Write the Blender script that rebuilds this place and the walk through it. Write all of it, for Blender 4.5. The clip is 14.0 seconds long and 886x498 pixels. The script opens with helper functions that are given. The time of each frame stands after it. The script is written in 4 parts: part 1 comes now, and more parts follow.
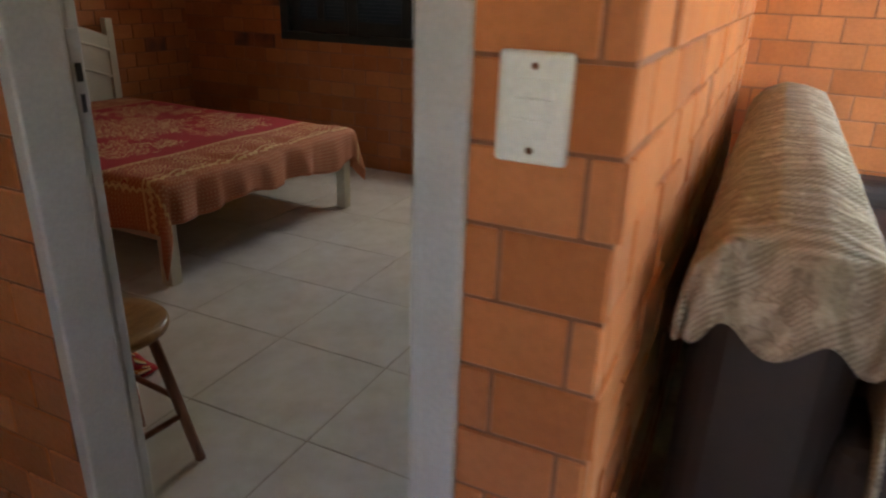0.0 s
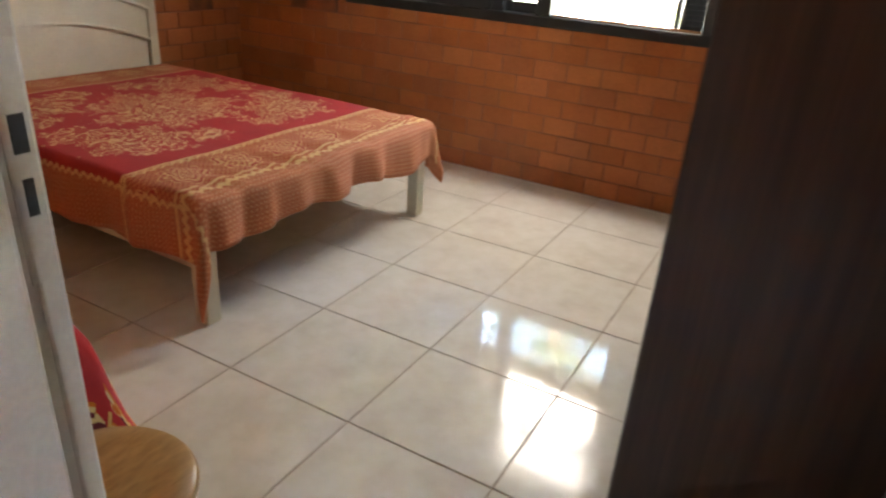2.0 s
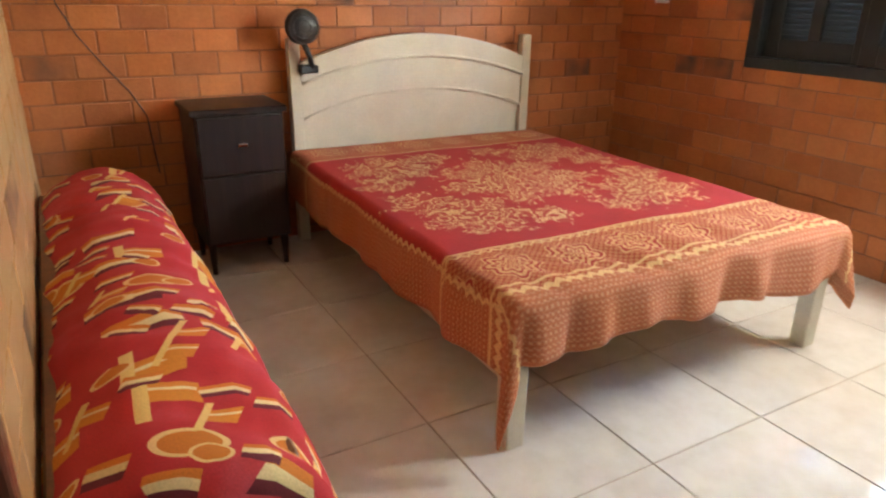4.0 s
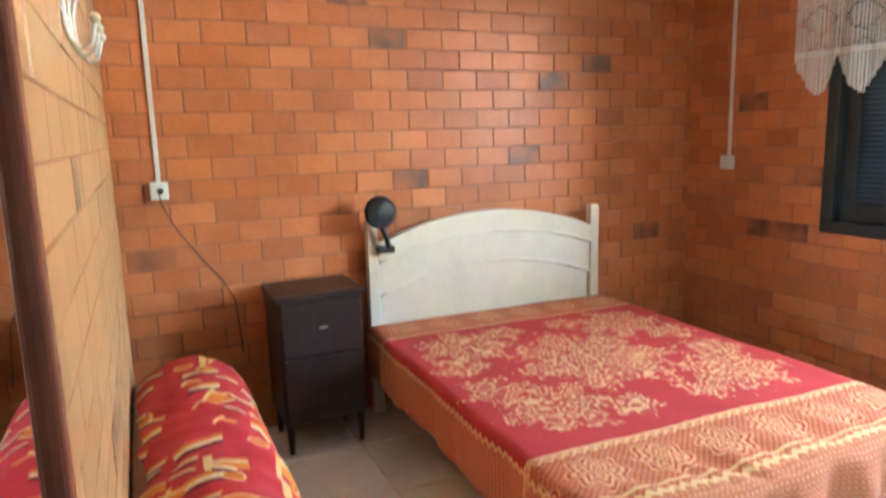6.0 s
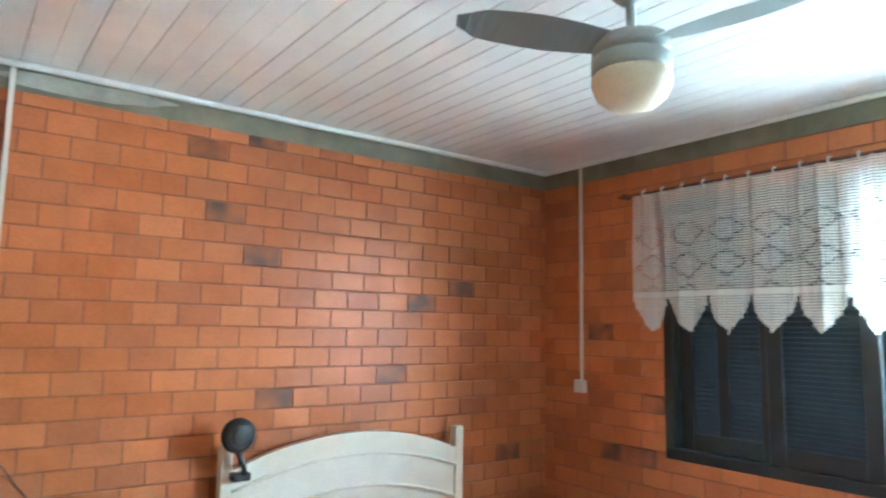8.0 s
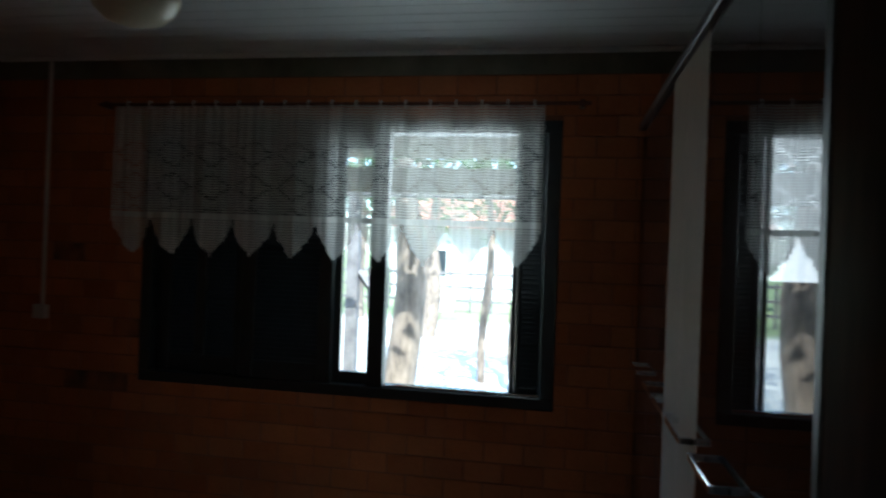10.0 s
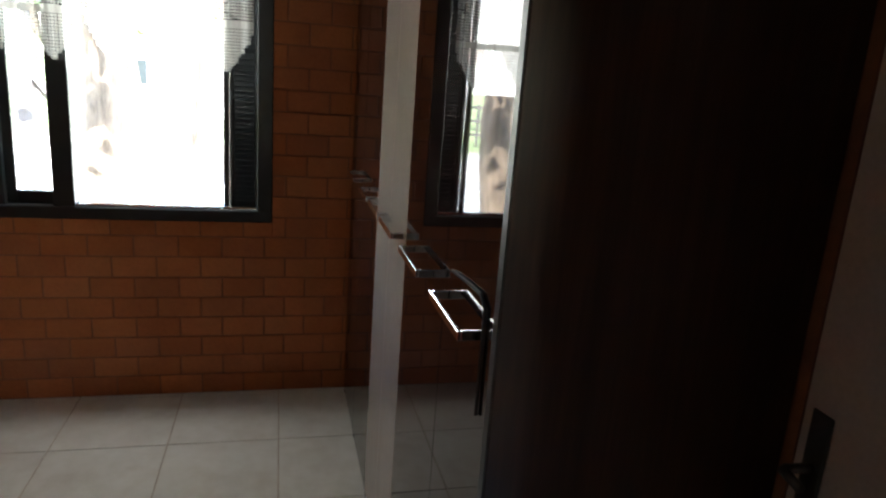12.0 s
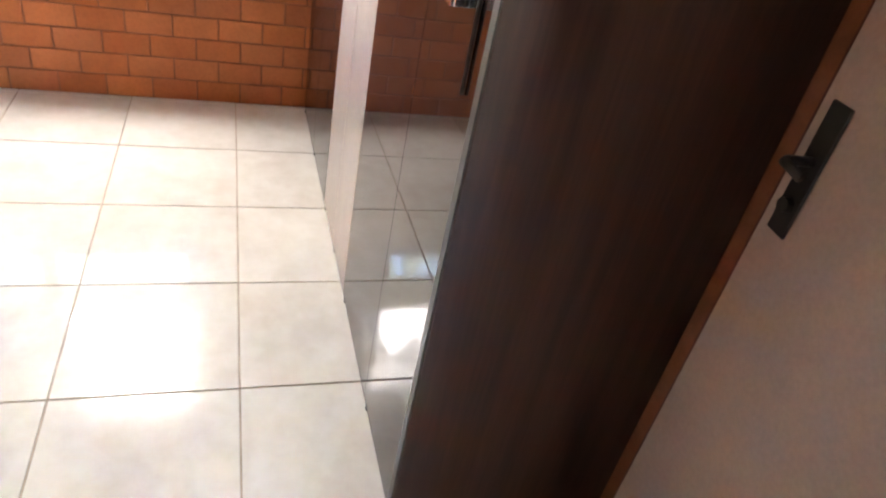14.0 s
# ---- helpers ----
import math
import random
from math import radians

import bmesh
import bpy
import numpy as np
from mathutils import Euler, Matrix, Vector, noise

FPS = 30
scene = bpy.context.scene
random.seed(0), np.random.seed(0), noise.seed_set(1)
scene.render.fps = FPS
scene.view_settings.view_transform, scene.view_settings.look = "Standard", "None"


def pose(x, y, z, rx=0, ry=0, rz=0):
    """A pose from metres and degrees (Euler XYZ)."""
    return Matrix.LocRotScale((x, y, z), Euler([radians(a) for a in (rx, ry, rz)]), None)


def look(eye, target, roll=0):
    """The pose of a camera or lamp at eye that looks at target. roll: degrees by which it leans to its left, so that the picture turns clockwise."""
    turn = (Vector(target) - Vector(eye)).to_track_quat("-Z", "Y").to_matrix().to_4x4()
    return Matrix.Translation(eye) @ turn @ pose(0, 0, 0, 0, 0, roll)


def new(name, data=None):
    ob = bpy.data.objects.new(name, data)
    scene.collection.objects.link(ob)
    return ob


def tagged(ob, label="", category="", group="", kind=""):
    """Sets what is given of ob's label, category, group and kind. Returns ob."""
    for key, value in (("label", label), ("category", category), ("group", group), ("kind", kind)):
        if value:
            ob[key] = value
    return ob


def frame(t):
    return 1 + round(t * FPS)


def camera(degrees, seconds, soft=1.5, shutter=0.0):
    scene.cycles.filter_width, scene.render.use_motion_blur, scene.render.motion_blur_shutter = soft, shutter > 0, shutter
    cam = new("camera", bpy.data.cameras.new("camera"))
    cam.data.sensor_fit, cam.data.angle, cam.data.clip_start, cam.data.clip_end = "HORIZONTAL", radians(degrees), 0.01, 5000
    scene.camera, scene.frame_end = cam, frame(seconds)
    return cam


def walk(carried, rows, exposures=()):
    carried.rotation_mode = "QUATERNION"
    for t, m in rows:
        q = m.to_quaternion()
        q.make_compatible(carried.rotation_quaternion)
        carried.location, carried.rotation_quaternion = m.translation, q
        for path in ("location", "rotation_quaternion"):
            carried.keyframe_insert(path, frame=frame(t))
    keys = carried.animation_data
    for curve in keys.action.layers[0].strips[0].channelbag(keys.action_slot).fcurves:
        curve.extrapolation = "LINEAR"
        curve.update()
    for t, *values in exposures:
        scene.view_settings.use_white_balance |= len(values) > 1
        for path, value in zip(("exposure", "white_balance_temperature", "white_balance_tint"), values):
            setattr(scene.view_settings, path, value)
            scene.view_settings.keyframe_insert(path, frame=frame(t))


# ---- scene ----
cam = camera(67.0, 14.0, soft=2.2, shutter=0.4)
PATH = [
    (0, (-1.733, -1.471, 1.238), (-0.05, -0.678, 0.506), 1.8),
    (0.5, (-1.638, -1.227, 1.239), (0.036, -0.453, 0.467), 2.9),
    (1, (-1.537, -1.092, 1.242), (0.205, -0.468, 0.483), 4.3),
    (1.5, (-1.348, -0.997, 1.243), (0.347, -0.313, 0.452), 3.1),
    (2, (-1.202, -0.905, 1.24), (0.398, -0.049, 0.4), 4.1),
    (2.5, (-1.097, -0.77, 1.254), (0.386, 0.28, 0.418), 1.3),
    (3, (-0.98, -0.728, 1.247), (0.42, 0.47, 0.467), 1.4),
    (3.5, (-0.826, -0.618, 1.211), (0.344, 0.817, 0.455), 0.7),
    (3.7, (-0.792, -0.569, 1.178), (0.21, 0.99, 0.426), 0.7),
    (5.8, (-0.808, -0.518, 1.358), (-0.003, 1.257, 0.909), -0.3),
    (6, (-0.813, -0.510, 1.387), (-0.006, 1.288, 1.048), -1.6),
    (6.5, (-0.827, -0.499, 1.431), (0.036, 1.303, 1.344), -0.2),
    (7, (-0.827, -0.497, 1.462), (0.088, 1.279, 1.556), -0.6),
    (7.2, (-0.832, -0.494, 1.473), (0.101, 1.268, 1.632), -0.8),
    (9.3, (-0.933, -0.467, 1.570), (0.857, 0.415, 1.702), 3.0),
    (9.5, (-0.929, -0.456, 1.575), (0.934, 0.265, 1.665), 2.6),
    (10, (-0.914, -0.431, 1.588), (1.055, -0.077, 1.593), 2.1),
    (10.5, (-0.909, -0.437, 1.584), (1.088, -0.357, 1.509), 1.5),
    (11, (-0.901, -0.442, 1.560), (1.074, -0.587, 1.280), 1.7),
    (11.5, (-0.888, -0.442, 1.553), (1.045, -0.78, 1.17), 2.6),
    (12, (-0.884, -0.439, 1.54), (0.998, -0.917, 1.061), 4.2),
    (12.5, (-0.874, -0.445, 1.52), (0.951, -0.949, 0.875), 4.2),
    (13, (-0.849, -0.409, 1.47), (0.85, -1.017, 0.608), 7.0),
    (13.5, (-0.844, -0.415, 1.395), (0.759, -1.043, 0.378), 11.0),
    (14, (-0.839, -0.424, 1.377), (0.71, -1.031, 0.268), 12.3),
]
EXPOSURE = [(0, 4.75, 7000, 12), (0.5, 5.7, 7000, 12), (2, 6.3, 7100, 12), (3.5, 6.85, 7100, 12), (5.8, 7.55, 5700, 4), (7.2, 7.6, 4900, -1), (9.3, 5.65, 4800, -7), (9.6, 4.3, 4900, -6), (10, 3.0, 5200, -2), (11.5, 3.1, 5600, 3), (12, 4.7, 6200, 7), (12.5, 5.8, 6700, 10), (13.3, 7.25, 6500, 15), (14, 7.4, 6500, 15)]
walk(cam, [(t, look(eye, target, roll)) for t, eye, target, roll in PATH], EXPOSURE)

# ---- world, sun and large lights ----
world = bpy.data.worlds.new("world")
scene.world = world
world.use_nodes = True
wn = world.node_tree
sky = wn.nodes.new("ShaderNodeTexSky")
sky.sky_type = "NISHITA"
sky.sun_disc = False
sky.sun_elevation = radians(58)
sky.sun_rotation = radians(253)
wn.nodes["Background"].inputs["Strength"].default_value = 0.12
wn.links.new(sky.outputs["Color"], wn.nodes["Background"].inputs["Color"])

sun = new("sun", bpy.data.lights.new("sun", "SUN"))
sun.data.energy = 2.4
sun.data.angle = radians(0.5)
sun.data.color = (1.0, 0.95, 0.86)
sun.matrix_world = look((0, 0, 10), (5, 1.5, 1.5))


# Area lamp added outside the window, boosting the sky's own light indoors.
sky_light = new("window_sky_light", bpy.data.lights.new("window_sky_light", "AREA"))
sky_light.data.shape, sky_light.data.size, sky_light.data.size_y, sky_light.data.energy = "RECTANGLE", 0.74, 0.7, 0.85
sky_light.data.color = (1.0, 0.97, 0.93)
sky_light.matrix_world = look((2.47, 0.12, 1.85), (0.5, 0.3, 1.72))

# ---- materials ----


def nodes_of(name):
    m = bpy.data.materials.new(name)
    m.use_nodes = True
    return m, m.node_tree, m.node_tree.nodes["Principled BSDF"]


def ramp(t, fac, stops):
    r = t.nodes.new("ShaderNodeValToRGB")
    while len(r.color_ramp.elements) < len(stops):
        r.color_ramp.elements.new(0.5)
    for e, (p, c) in zip(r.color_ramp.elements, stops):
        e.position, e.color = p, (*c, 1)
    t.links.new(fac, r.inputs["Fac"])
    return r.outputs["Color"]


def coords(t, kind="Object", scale=(1, 1, 1)):
    c = t.nodes.new("ShaderNodeTexCoord")
    m = t.nodes.new("ShaderNodeMapping")
    m.inputs["Scale"].default_value = scale
    t.links.new(c.outputs[kind], m.inputs["Vector"])
    return m.outputs["Vector"]


def world_coords(t, scale=(1, 1, 1)):
    g = t.nodes.new("ShaderNodeNewGeometry")
    m = t.nodes.new("ShaderNodeMapping")
    m.inputs["Scale"].default_value = scale
    t.links.new(g.outputs["Position"], m.inputs["Vector"])
    return m.outputs["Vector"]


def noise_tex(t, vec, scale, detail=4.0, rough=0.55):
    n = t.nodes.new("ShaderNodeTexNoise")
    n.inputs["Scale"].default_value, n.inputs["Detail"].default_value, n.inputs["Roughness"].default_value = scale, detail, rough
    t.links.new(vec, n.inputs["Vector"])
    return n.outputs["Fac"]


def bump(t, b, height, strength=0.3, distance=0.002):
    n = t.nodes.new("ShaderNodeBump")
    n.inputs["Strength"].default_value, n.inputs["Distance"].default_value = strength, distance
    t.links.new(height, n.inputs["Height"])
    t.links.new(n.outputs["Normal"], b.inputs["Normal"])


def mix(t, fac, a, b, mode="MIX"):
    n = t.nodes.new("ShaderNodeMix")
    n.data_type, n.blend_type = "RGBA", mode
    for sock, v in ((n.inputs["Factor"], fac), (n.inputs["A"], a), (n.inputs["B"], b)):
        if isinstance(v, (int, float)):
            sock.default_value = v
        elif isinstance(v, tuple):
            sock.default_value = (*v, 1)
        else:
            t.links.new(v, sock)
    return n.outputs["Result"]


def plain(name, colour, rough=0.5, metal=0.0, vary=0.12, scale=6.0, relief=0.15, fine=120.0, stretch=(1, 1, 1)):
    """A surface of one colour with stains at two scales and fine relief."""
    m, t, b = nodes_of(name)
    v = world_coords(t, stretch)
    n1, n2 = noise_tex(t, v, scale), noise_tex(t, v, fine, 2.0)
    lo = tuple(c * (1 - vary) for c in colour)
    hi = tuple(min(1, c * (1 + vary)) for c in colour)
    c1 = ramp(t, n1, [(0.3, lo), (0.7, hi)])
    c2 = ramp(t, n2, [(0.3, (0.9, 0.9, 0.9)), (0.7, (1, 1, 1))])
    t.links.new(mix(t, 1.0, c1, c2, "MULTIPLY"), b.inputs["Base Color"])
    b.inputs["Roughness"].default_value, b.inputs["Metallic"].default_value = rough, metal
    if relief:
        bump(t, b, n2, relief, 0.001)
    return m


def brick_material(name, stops, rough, burn=0.0):
    m, t, b = nodes_of(name)
    info = t.nodes.new("ShaderNodeObjectInfo")
    geo = t.nodes.new("ShaderNodeNewGeometry")
    rnd = t.nodes.new("ShaderNodeMath")
    rnd.operation = "ADD"
    t.links.new(info.outputs["Random"], rnd.inputs[0])
    t.links.new(geo.outputs["Random Per Island"], rnd.inputs[1])
    fr = t.nodes.new("ShaderNodeMath")
    fr.operation = "FRACT"
    t.links.new(rnd.outputs[0], fr.inputs[0])
    base = ramp(t, fr.outputs[0], stops)
    v = world_coords(t)
    n1, n2, n3 = noise_tex(t, v, 9.0), noise_tex(t, v, 70.0, 5.0), noise_tex(t, v, 1.3, 3.0)
    c = mix(t, 1.0, base, ramp(t, n1, [(0.3, (0.90, 0.88, 0.87)), (0.7, (1.04, 1.02, 1.0))]), "MULTIPLY")
    c = mix(t, 1.0, c, ramp(t, n2, [(0.32, (0.90, 0.89, 0.88)), (0.6, (1, 1, 1))]), "MULTIPLY")
    c = mix(t, 1.0, c, ramp(t, n3, [(0.35, (0.86, 0.84, 0.84)), (0.65, (1.03, 1.0, 0.98))]), "MULTIPLY")
    burnt = t.nodes.new("ShaderNodeMath")
    burnt.operation = "GREATER_THAN"
    t.links.new(fr.outputs[0], burnt.inputs[0])
    burnt.inputs[1].default_value = 1.0 - burn
    spot = t.nodes.new("ShaderNodeMapRange")
    spot.inputs["From Min"].default_value, spot.inputs["From Max"].default_value = 0.30, 0.72
    t.links.new(noise_tex(t, v, 9.0, 1.0), spot.inputs["Value"])
    both = t.nodes.new("ShaderNodeMath")
    both.operation = "MULTIPLY"
    t.links.new(burnt.outputs[0], both.inputs[0])
    t.links.new(spot.outputs["Result"], both.inputs[1])
    c = mix(t, both.outputs[0], c, (0.10, 0.06, 0.045))
    t.links.new(c, b.inputs["Base Color"])
    r = t.nodes.new("ShaderNodeMapRange")
    r.inputs["To Min"].default_value, r.inputs["To Max"].default_value = rough - 0.08, rough + 0.15
    t.links.new(n1, r.inputs["Value"])
    t.links.new(r.outputs["Result"], b.inputs["Roughness"])
    b.inputs["Specular IOR Level"].default_value = 0.2
    bump(t, b, mix(t, 0.35, n2, n1), 0.45, 0.004)
    return m


BRICK = brick_material("varnished_orange_brick", [
    (0.0, (0.46, 0.155, 0.052)), (0.3, (0.54, 0.19, 0.066)), (0.6, (0.60, 0.225, 0.085)), (0.85, (0.50, 0.18, 0.07)), (1.0, (0.44, 0.16, 0.065))], 0.30)
BURNT_BRICK = brick_material("burnt_varnished_brick", [(0.0, (0.40, 0.15, 0.06)), (1.0, (0.46, 0.17, 0.07))], 0.3, 1.0)
TAN_BRICK = brick_material("tan_varnished_brick", [
    (0.0, (0.50, 0.30, 0.14)), (0.5, (0.56, 0.345, 0.165)), (1.0, (0.48, 0.27, 0.12))], 0.3, 0.04)
MORTAR = plain("brown_mortar", (0.27, 0.11, 0.055), 0.85, vary=0.25, scale=12, relief=0.5)
BAND = plain("olive_green_painted_beam", (0.19, 0.185, 0.13), 0.6, vary=0.3, scale=5, relief=0.3)
WHITE_TRIM = plain("white_gloss_paint", (0.50, 0.48, 0.45), 0.35, vary=0.06, scale=8, relief=0.1)
DOOR_PAINT = plain("cream_door_paint", (0.45, 0.385, 0.355), 0.45, vary=0.06, scale=5, relief=0.08)
CEIL = plain("white_ceiling_lining", (0.82, 0.84, 0.84), 0.3, vary=0.05, scale=4, relief=0.05)
DARK_FRAME = plain("dark_green_black_frame_paint", (0.016, 0.02, 0.022), 0.4, vary=0.3, scale=9, relief=0.1)
IVORY = plain("ivory_lacquer", (0.66, 0.60, 0.46), 0.38, vary=0.05, scale=7, relief=0.06)
CHROME = plain("chrome", (0.8, 0.8, 0.82), 0.12, 1.0, vary=0.04, relief=0)
BLACK = plain("black_plastic", (0.02, 0.02, 0.022), 0.4, vary=0.2, relief=0.1)
PLASTIC = plain("ivory_plastic", (0.76, 0.74, 0.68), 0.35, vary=0.04, relief=0.05)


def tile_material():
    m, t, b = nodes_of("pale_marbled_ceramic_tile")
    v = world_coords(t)
    info = t.nodes.new("ShaderNodeObjectInfo")
    add = t.nodes.new("ShaderNodeVectorMath")
    add.operation = "MULTIPLY_ADD"
    t.links.new(info.outputs["Random"], add.inputs[0])
    add.inputs[1].default_value = (9, 5, 3)
    t.links.new(v, add.inputs[2])
    vec = add.outputs["Vector"]
    n1, n2 = noise_tex(t, vec, 5.0, 6.0, 0.65), noise_tex(t, vec, 16.0, 4.0)
    c = ramp(t, n1, [(0.3, (0.62, 0.59, 0.54)), (0.55, (0.70, 0.68, 0.63)), (0.75, (0.74, 0.72, 0.68))])
    c = mix(t, 1.0, c, ramp(t, n2, [(0.3, (0.94, 0.93, 0.91)), (0.6, (1, 1, 1))]), "MULTIPLY")
    t.links.new(c, b.inputs["Base Color"])
    r = t.nodes.new("ShaderNodeMapRange")
    r.inputs["To Min"].default_value, r.inputs["To Max"].default_value = 0.035, 0.10
    t.links.new(n2, r.inputs["Value"])
    t.links.new(r.outputs["Result"], b.inputs["Roughness"])
    bump(t, b, n1, 0.05, 0.004)
    return m


TILE = tile_material()
GROUT = plain("brown_grey_grout", (0.42, 0.35, 0.27), 0.85, vary=0.3, scale=10, relief=0.3)


def wood_material(name, dark, light, rough, axis=(30, 30, 1.5), coat=0.0, sheen=0.5):
    m, t, b = nodes_of(name)
    v = coords(t, "Object", axis)
    n1, n2 = noise_tex(t, v, 1.0, 6.0, 0.6), noise_tex(t, v, 5.0, 3.0)
    c = ramp(t, n1, [(0.3, dark), (0.7, light)])
    c = mix(t, 1.0, c, ramp(t, n2, [(0.35, (0.8, 0.78, 0.76)), (0.6, (1, 1, 1))]), "MULTIPLY")
    t.links.new(c, b.inputs["Base Color"])
    b.inputs["Roughness"].default_value = rough
    b.inputs["Coat Weight"].default_value = coat
    b.inputs["Specular IOR Level"].default_value = sheen
    b.inputs["Coat Roughness"].default_value = 0.025
    bump(t, b, n2, 0.12, 0.001)
    return m


WENGE = wood_material("dark_brown_wardrobe_foil", (0.03, 0.013, 0.009), (0.07, 0.03, 0.021), 0.35)
WENGE_DARK = wood_material("near_black_nightstand_wood", (0.014, 0.008, 0.007), (0.03, 0.015, 0.012), 0.4)
WENGE_GLOSS = wood_material("glossy_dark_brown_door", (0.018, 0.009, 0.008), (0.03, 0.014, 0.012), 0.5, coat=1.0, sheen=0.0)
BEIGE_GLOSS = plain("glossy_beige_door", (0.42, 0.35, 0.29), 0.14, vary=0.05, relief=0.03)
BROWN_FRAME = wood_material("reddish_brown_frame_wood", (0.10, 0.03, 0.018), (0.20, 0.065, 0.035), 0.3)
STOOL_WOOD = wood_material("varnished_light_wood", (0.34, 0.17, 0.06), (0.50, 0.29, 0.12), 0.3, (8, 40, 40))
STOOL_LEG = wood_material("red_brown_leg_wood", (0.16, 0.06, 0.03), (0.28, 0.11, 0.05), 0.35)


def mirror_material():
    m, t, b = nodes_of("mirror_glass")
    b.inputs["Base Color"].default_value = (0.62, 0.58, 0.54, 1)
    b.inputs["Metallic"].default_value, b.inputs["Roughness"].default_value = 1.0, 0.02
    return m


MIRROR = mirror_material()

# ---- geometry helpers ----


def box(bm, x0, y0, z0, x1, y1, z1, bevel=0.0, seg=1):
    m = Matrix.Translation(((x0 + x1) / 2, (y0 + y1) / 2, (z0 + z1) / 2)) @ Matrix.Diagonal((abs(x1 - x0), abs(y1 - y0), abs(z1 - z0), 1))
    r = bmesh.ops.create_cube(bm, size=1.0, matrix=m)
    if bevel:
        es = {e for v in r["verts"] for e in v.link_edges}
        bmesh.ops.bevel(bm, geom=list(es), offset=bevel, segments=seg, affect="EDGES", profile=0.5)


def rod(bm, a, b, r0, r1=None, sides=12):
    a, b = Vector(a), Vector(b)
    m = Matrix.Translation((a + b) / 2) @ (b - a).to_track_quat("Z", "Y").to_matrix().to_4x4()
    bmesh.ops.create_cone(bm, cap_ends=True, segments=sides, radius1=r0, radius2=r0 if r1 is None else r1, depth=(b - a).length, matrix=m)


def tube(bm, pts, r, sides=8):
    """A round bar along points, with mitred bends."""
    pts = [Vector(p) for p in pts]
    rings = []
    up = Vector((0.3, 0.5, 0.8)).normalized()
    for i, p in enumerate(pts):
        d = (pts[min(i + 1, len(pts) - 1)] - pts[max(i - 1, 0)]).normalized()
        s = d.cross(up).normalized()
        u = s.cross(d)
        rings.append([bm.verts.new(p + r * (math.cos(2 * math.pi * k / sides) * s + math.sin(2 * math.pi * k / sides) * u)) for k in range(sides)])
    for a, b in zip(rings, rings[1:]):
        for k in range(sides):
            bm.faces.new((a[k], a[(k + 1) % sides], b[(k + 1) % sides], b[k]))
    bm.faces.new(rings[0][::-1])
    bm.faces.new(rings[-1])


def lathe(bm, profile, at=(0, 0, 0), sides=28):
    """Turns (radius, height) pairs round the z axis."""
    rings = [[bm.verts.new((at[0] + r * math.cos(2 * math.pi * k / sides), at[1] + r * math.sin(2 * math.pi * k / sides), at[2] + z)) for k in range(sides)] for r, z in profile]
    for a, b in zip(rings, rings[1:]):
        for k in range(sides):
            bm.faces.new((a[k], a[(k + 1) % sides], b[(k + 1) % sides], b[k]))
    bm.faces.new(rings[0][::-1])
    bm.faces.new(rings[-1])


def to_mesh(name, bm, material, smooth=False):
    bmesh.ops.recalc_face_normals(bm, faces=bm.faces[:])
    me = bpy.data.meshes.new(name)
    bm.to_mesh(me)
    bm.free()
    me.materials.append(material)
    if smooth:
        for p in me.polygons:
            p.use_smooth = True
    return me


def part(name, bm, material, parent, label="", smooth=False):
    ob = new(name, to_mesh(name, bm, material, smooth))
    ob.parent = parent
    return tagged(ob, label) if label else ob


def thing(name, label, category, at=(0, 0, 0), turn=0, group="", kind=""):
    ob = new(name)
    ob.empty_display_size = 0.1
    ob.matrix_world = pose(*at, 0, 0, turn)
    return tagged(ob, label, category, group, kind)


def solid(name, bm, material, label, category, kind="", group="", smooth=False, at=(0, 0, 0)):
    ob = new(name, to_mesh(name, bm, material, smooth))
    ob.location = at
    return tagged(ob, label, category, group, kind)


def boxed(*dims, bevel=0.0, seg=1):
    bm = bmesh.new()
    box(bm, *dims, bevel=bevel, seg=seg)
    return bm


# ---- plan ----
XE, YN = 2.28, 2.65           # inner faces of the window wall and the headboard wall
XW, XWO = -0.92, -1.03        # wall with the door, bedroom face and living-room face
YS, YSO = -1.25, -1.347       # wall behind the wardrobe, bedroom face and living-room face
H = 2.56                      # ceiling
BEAM = 2.44                   # underside of the painted beam
DY0, DY1, DH = -1.17, -0.335, 2.13   # door opening in the wall
WY0, WY1, WZ0, WZ1 = -0.41, 1.75, 0.85, 2.22  # window opening
LX0, LX1, LY0 = -3.6, 1.42, -3.6     # living room


def wall(name, rects, material, label):
    """A wall of axis-aligned blocks (x0, y0, z0, x1, y1, z1)."""
    bm = bmesh.new()
    for r in rects:
        box(bm, *r)
    return solid(name, bm, material, label, "wall", "structure")


wall_north = wall("wall_north", [(XWO, YN, -0.5, XE + 0.14, YN + 0.12, BEAM)], MORTAR, "varnished orange brick wall behind the bed")
wall_east = wall("wall_east", [(XE, YSO, -0.5, XE + 0.14, WY0, BEAM), (XE, WY1, -0.5, XE + 0.14, YN, BEAM), (XE, WY0, -0.5, XE + 0.14, WY1, WZ0),
                               (XE, WY0, WZ1, XE + 0.14, WY1, BEAM)], MORTAR, "varnished brick wall with the window")
wall_west = wall("wall_west", [(XWO, DY1, 0, XW, YN, BEAM), (XWO, YSO, 0, XW, DY0, BEAM), (XWO, DY0, DH, XW, DY1, BEAM)], MORTAR, "brick partition wall with the doorway")
wall_south = wall("wall_south", [(XW, YSO, 0, XE, YS, BEAM)], MORTAR, "brick partition wall beside the sofa")
bm = bmesh.new()
box(bm, XWO - 0.003, YN - 0.003, BEAM, XE + 0.14, YN + 0.12, H + 0.045)
box(bm, XE - 0.003, YSO, BEAM, XE + 0.14, YN - 0.003, H + 0.045)
box(bm, XWO - 0.003, YSO - 0.003, BEAM, XW + 0.003, YN - 0.003, H + 0.045)
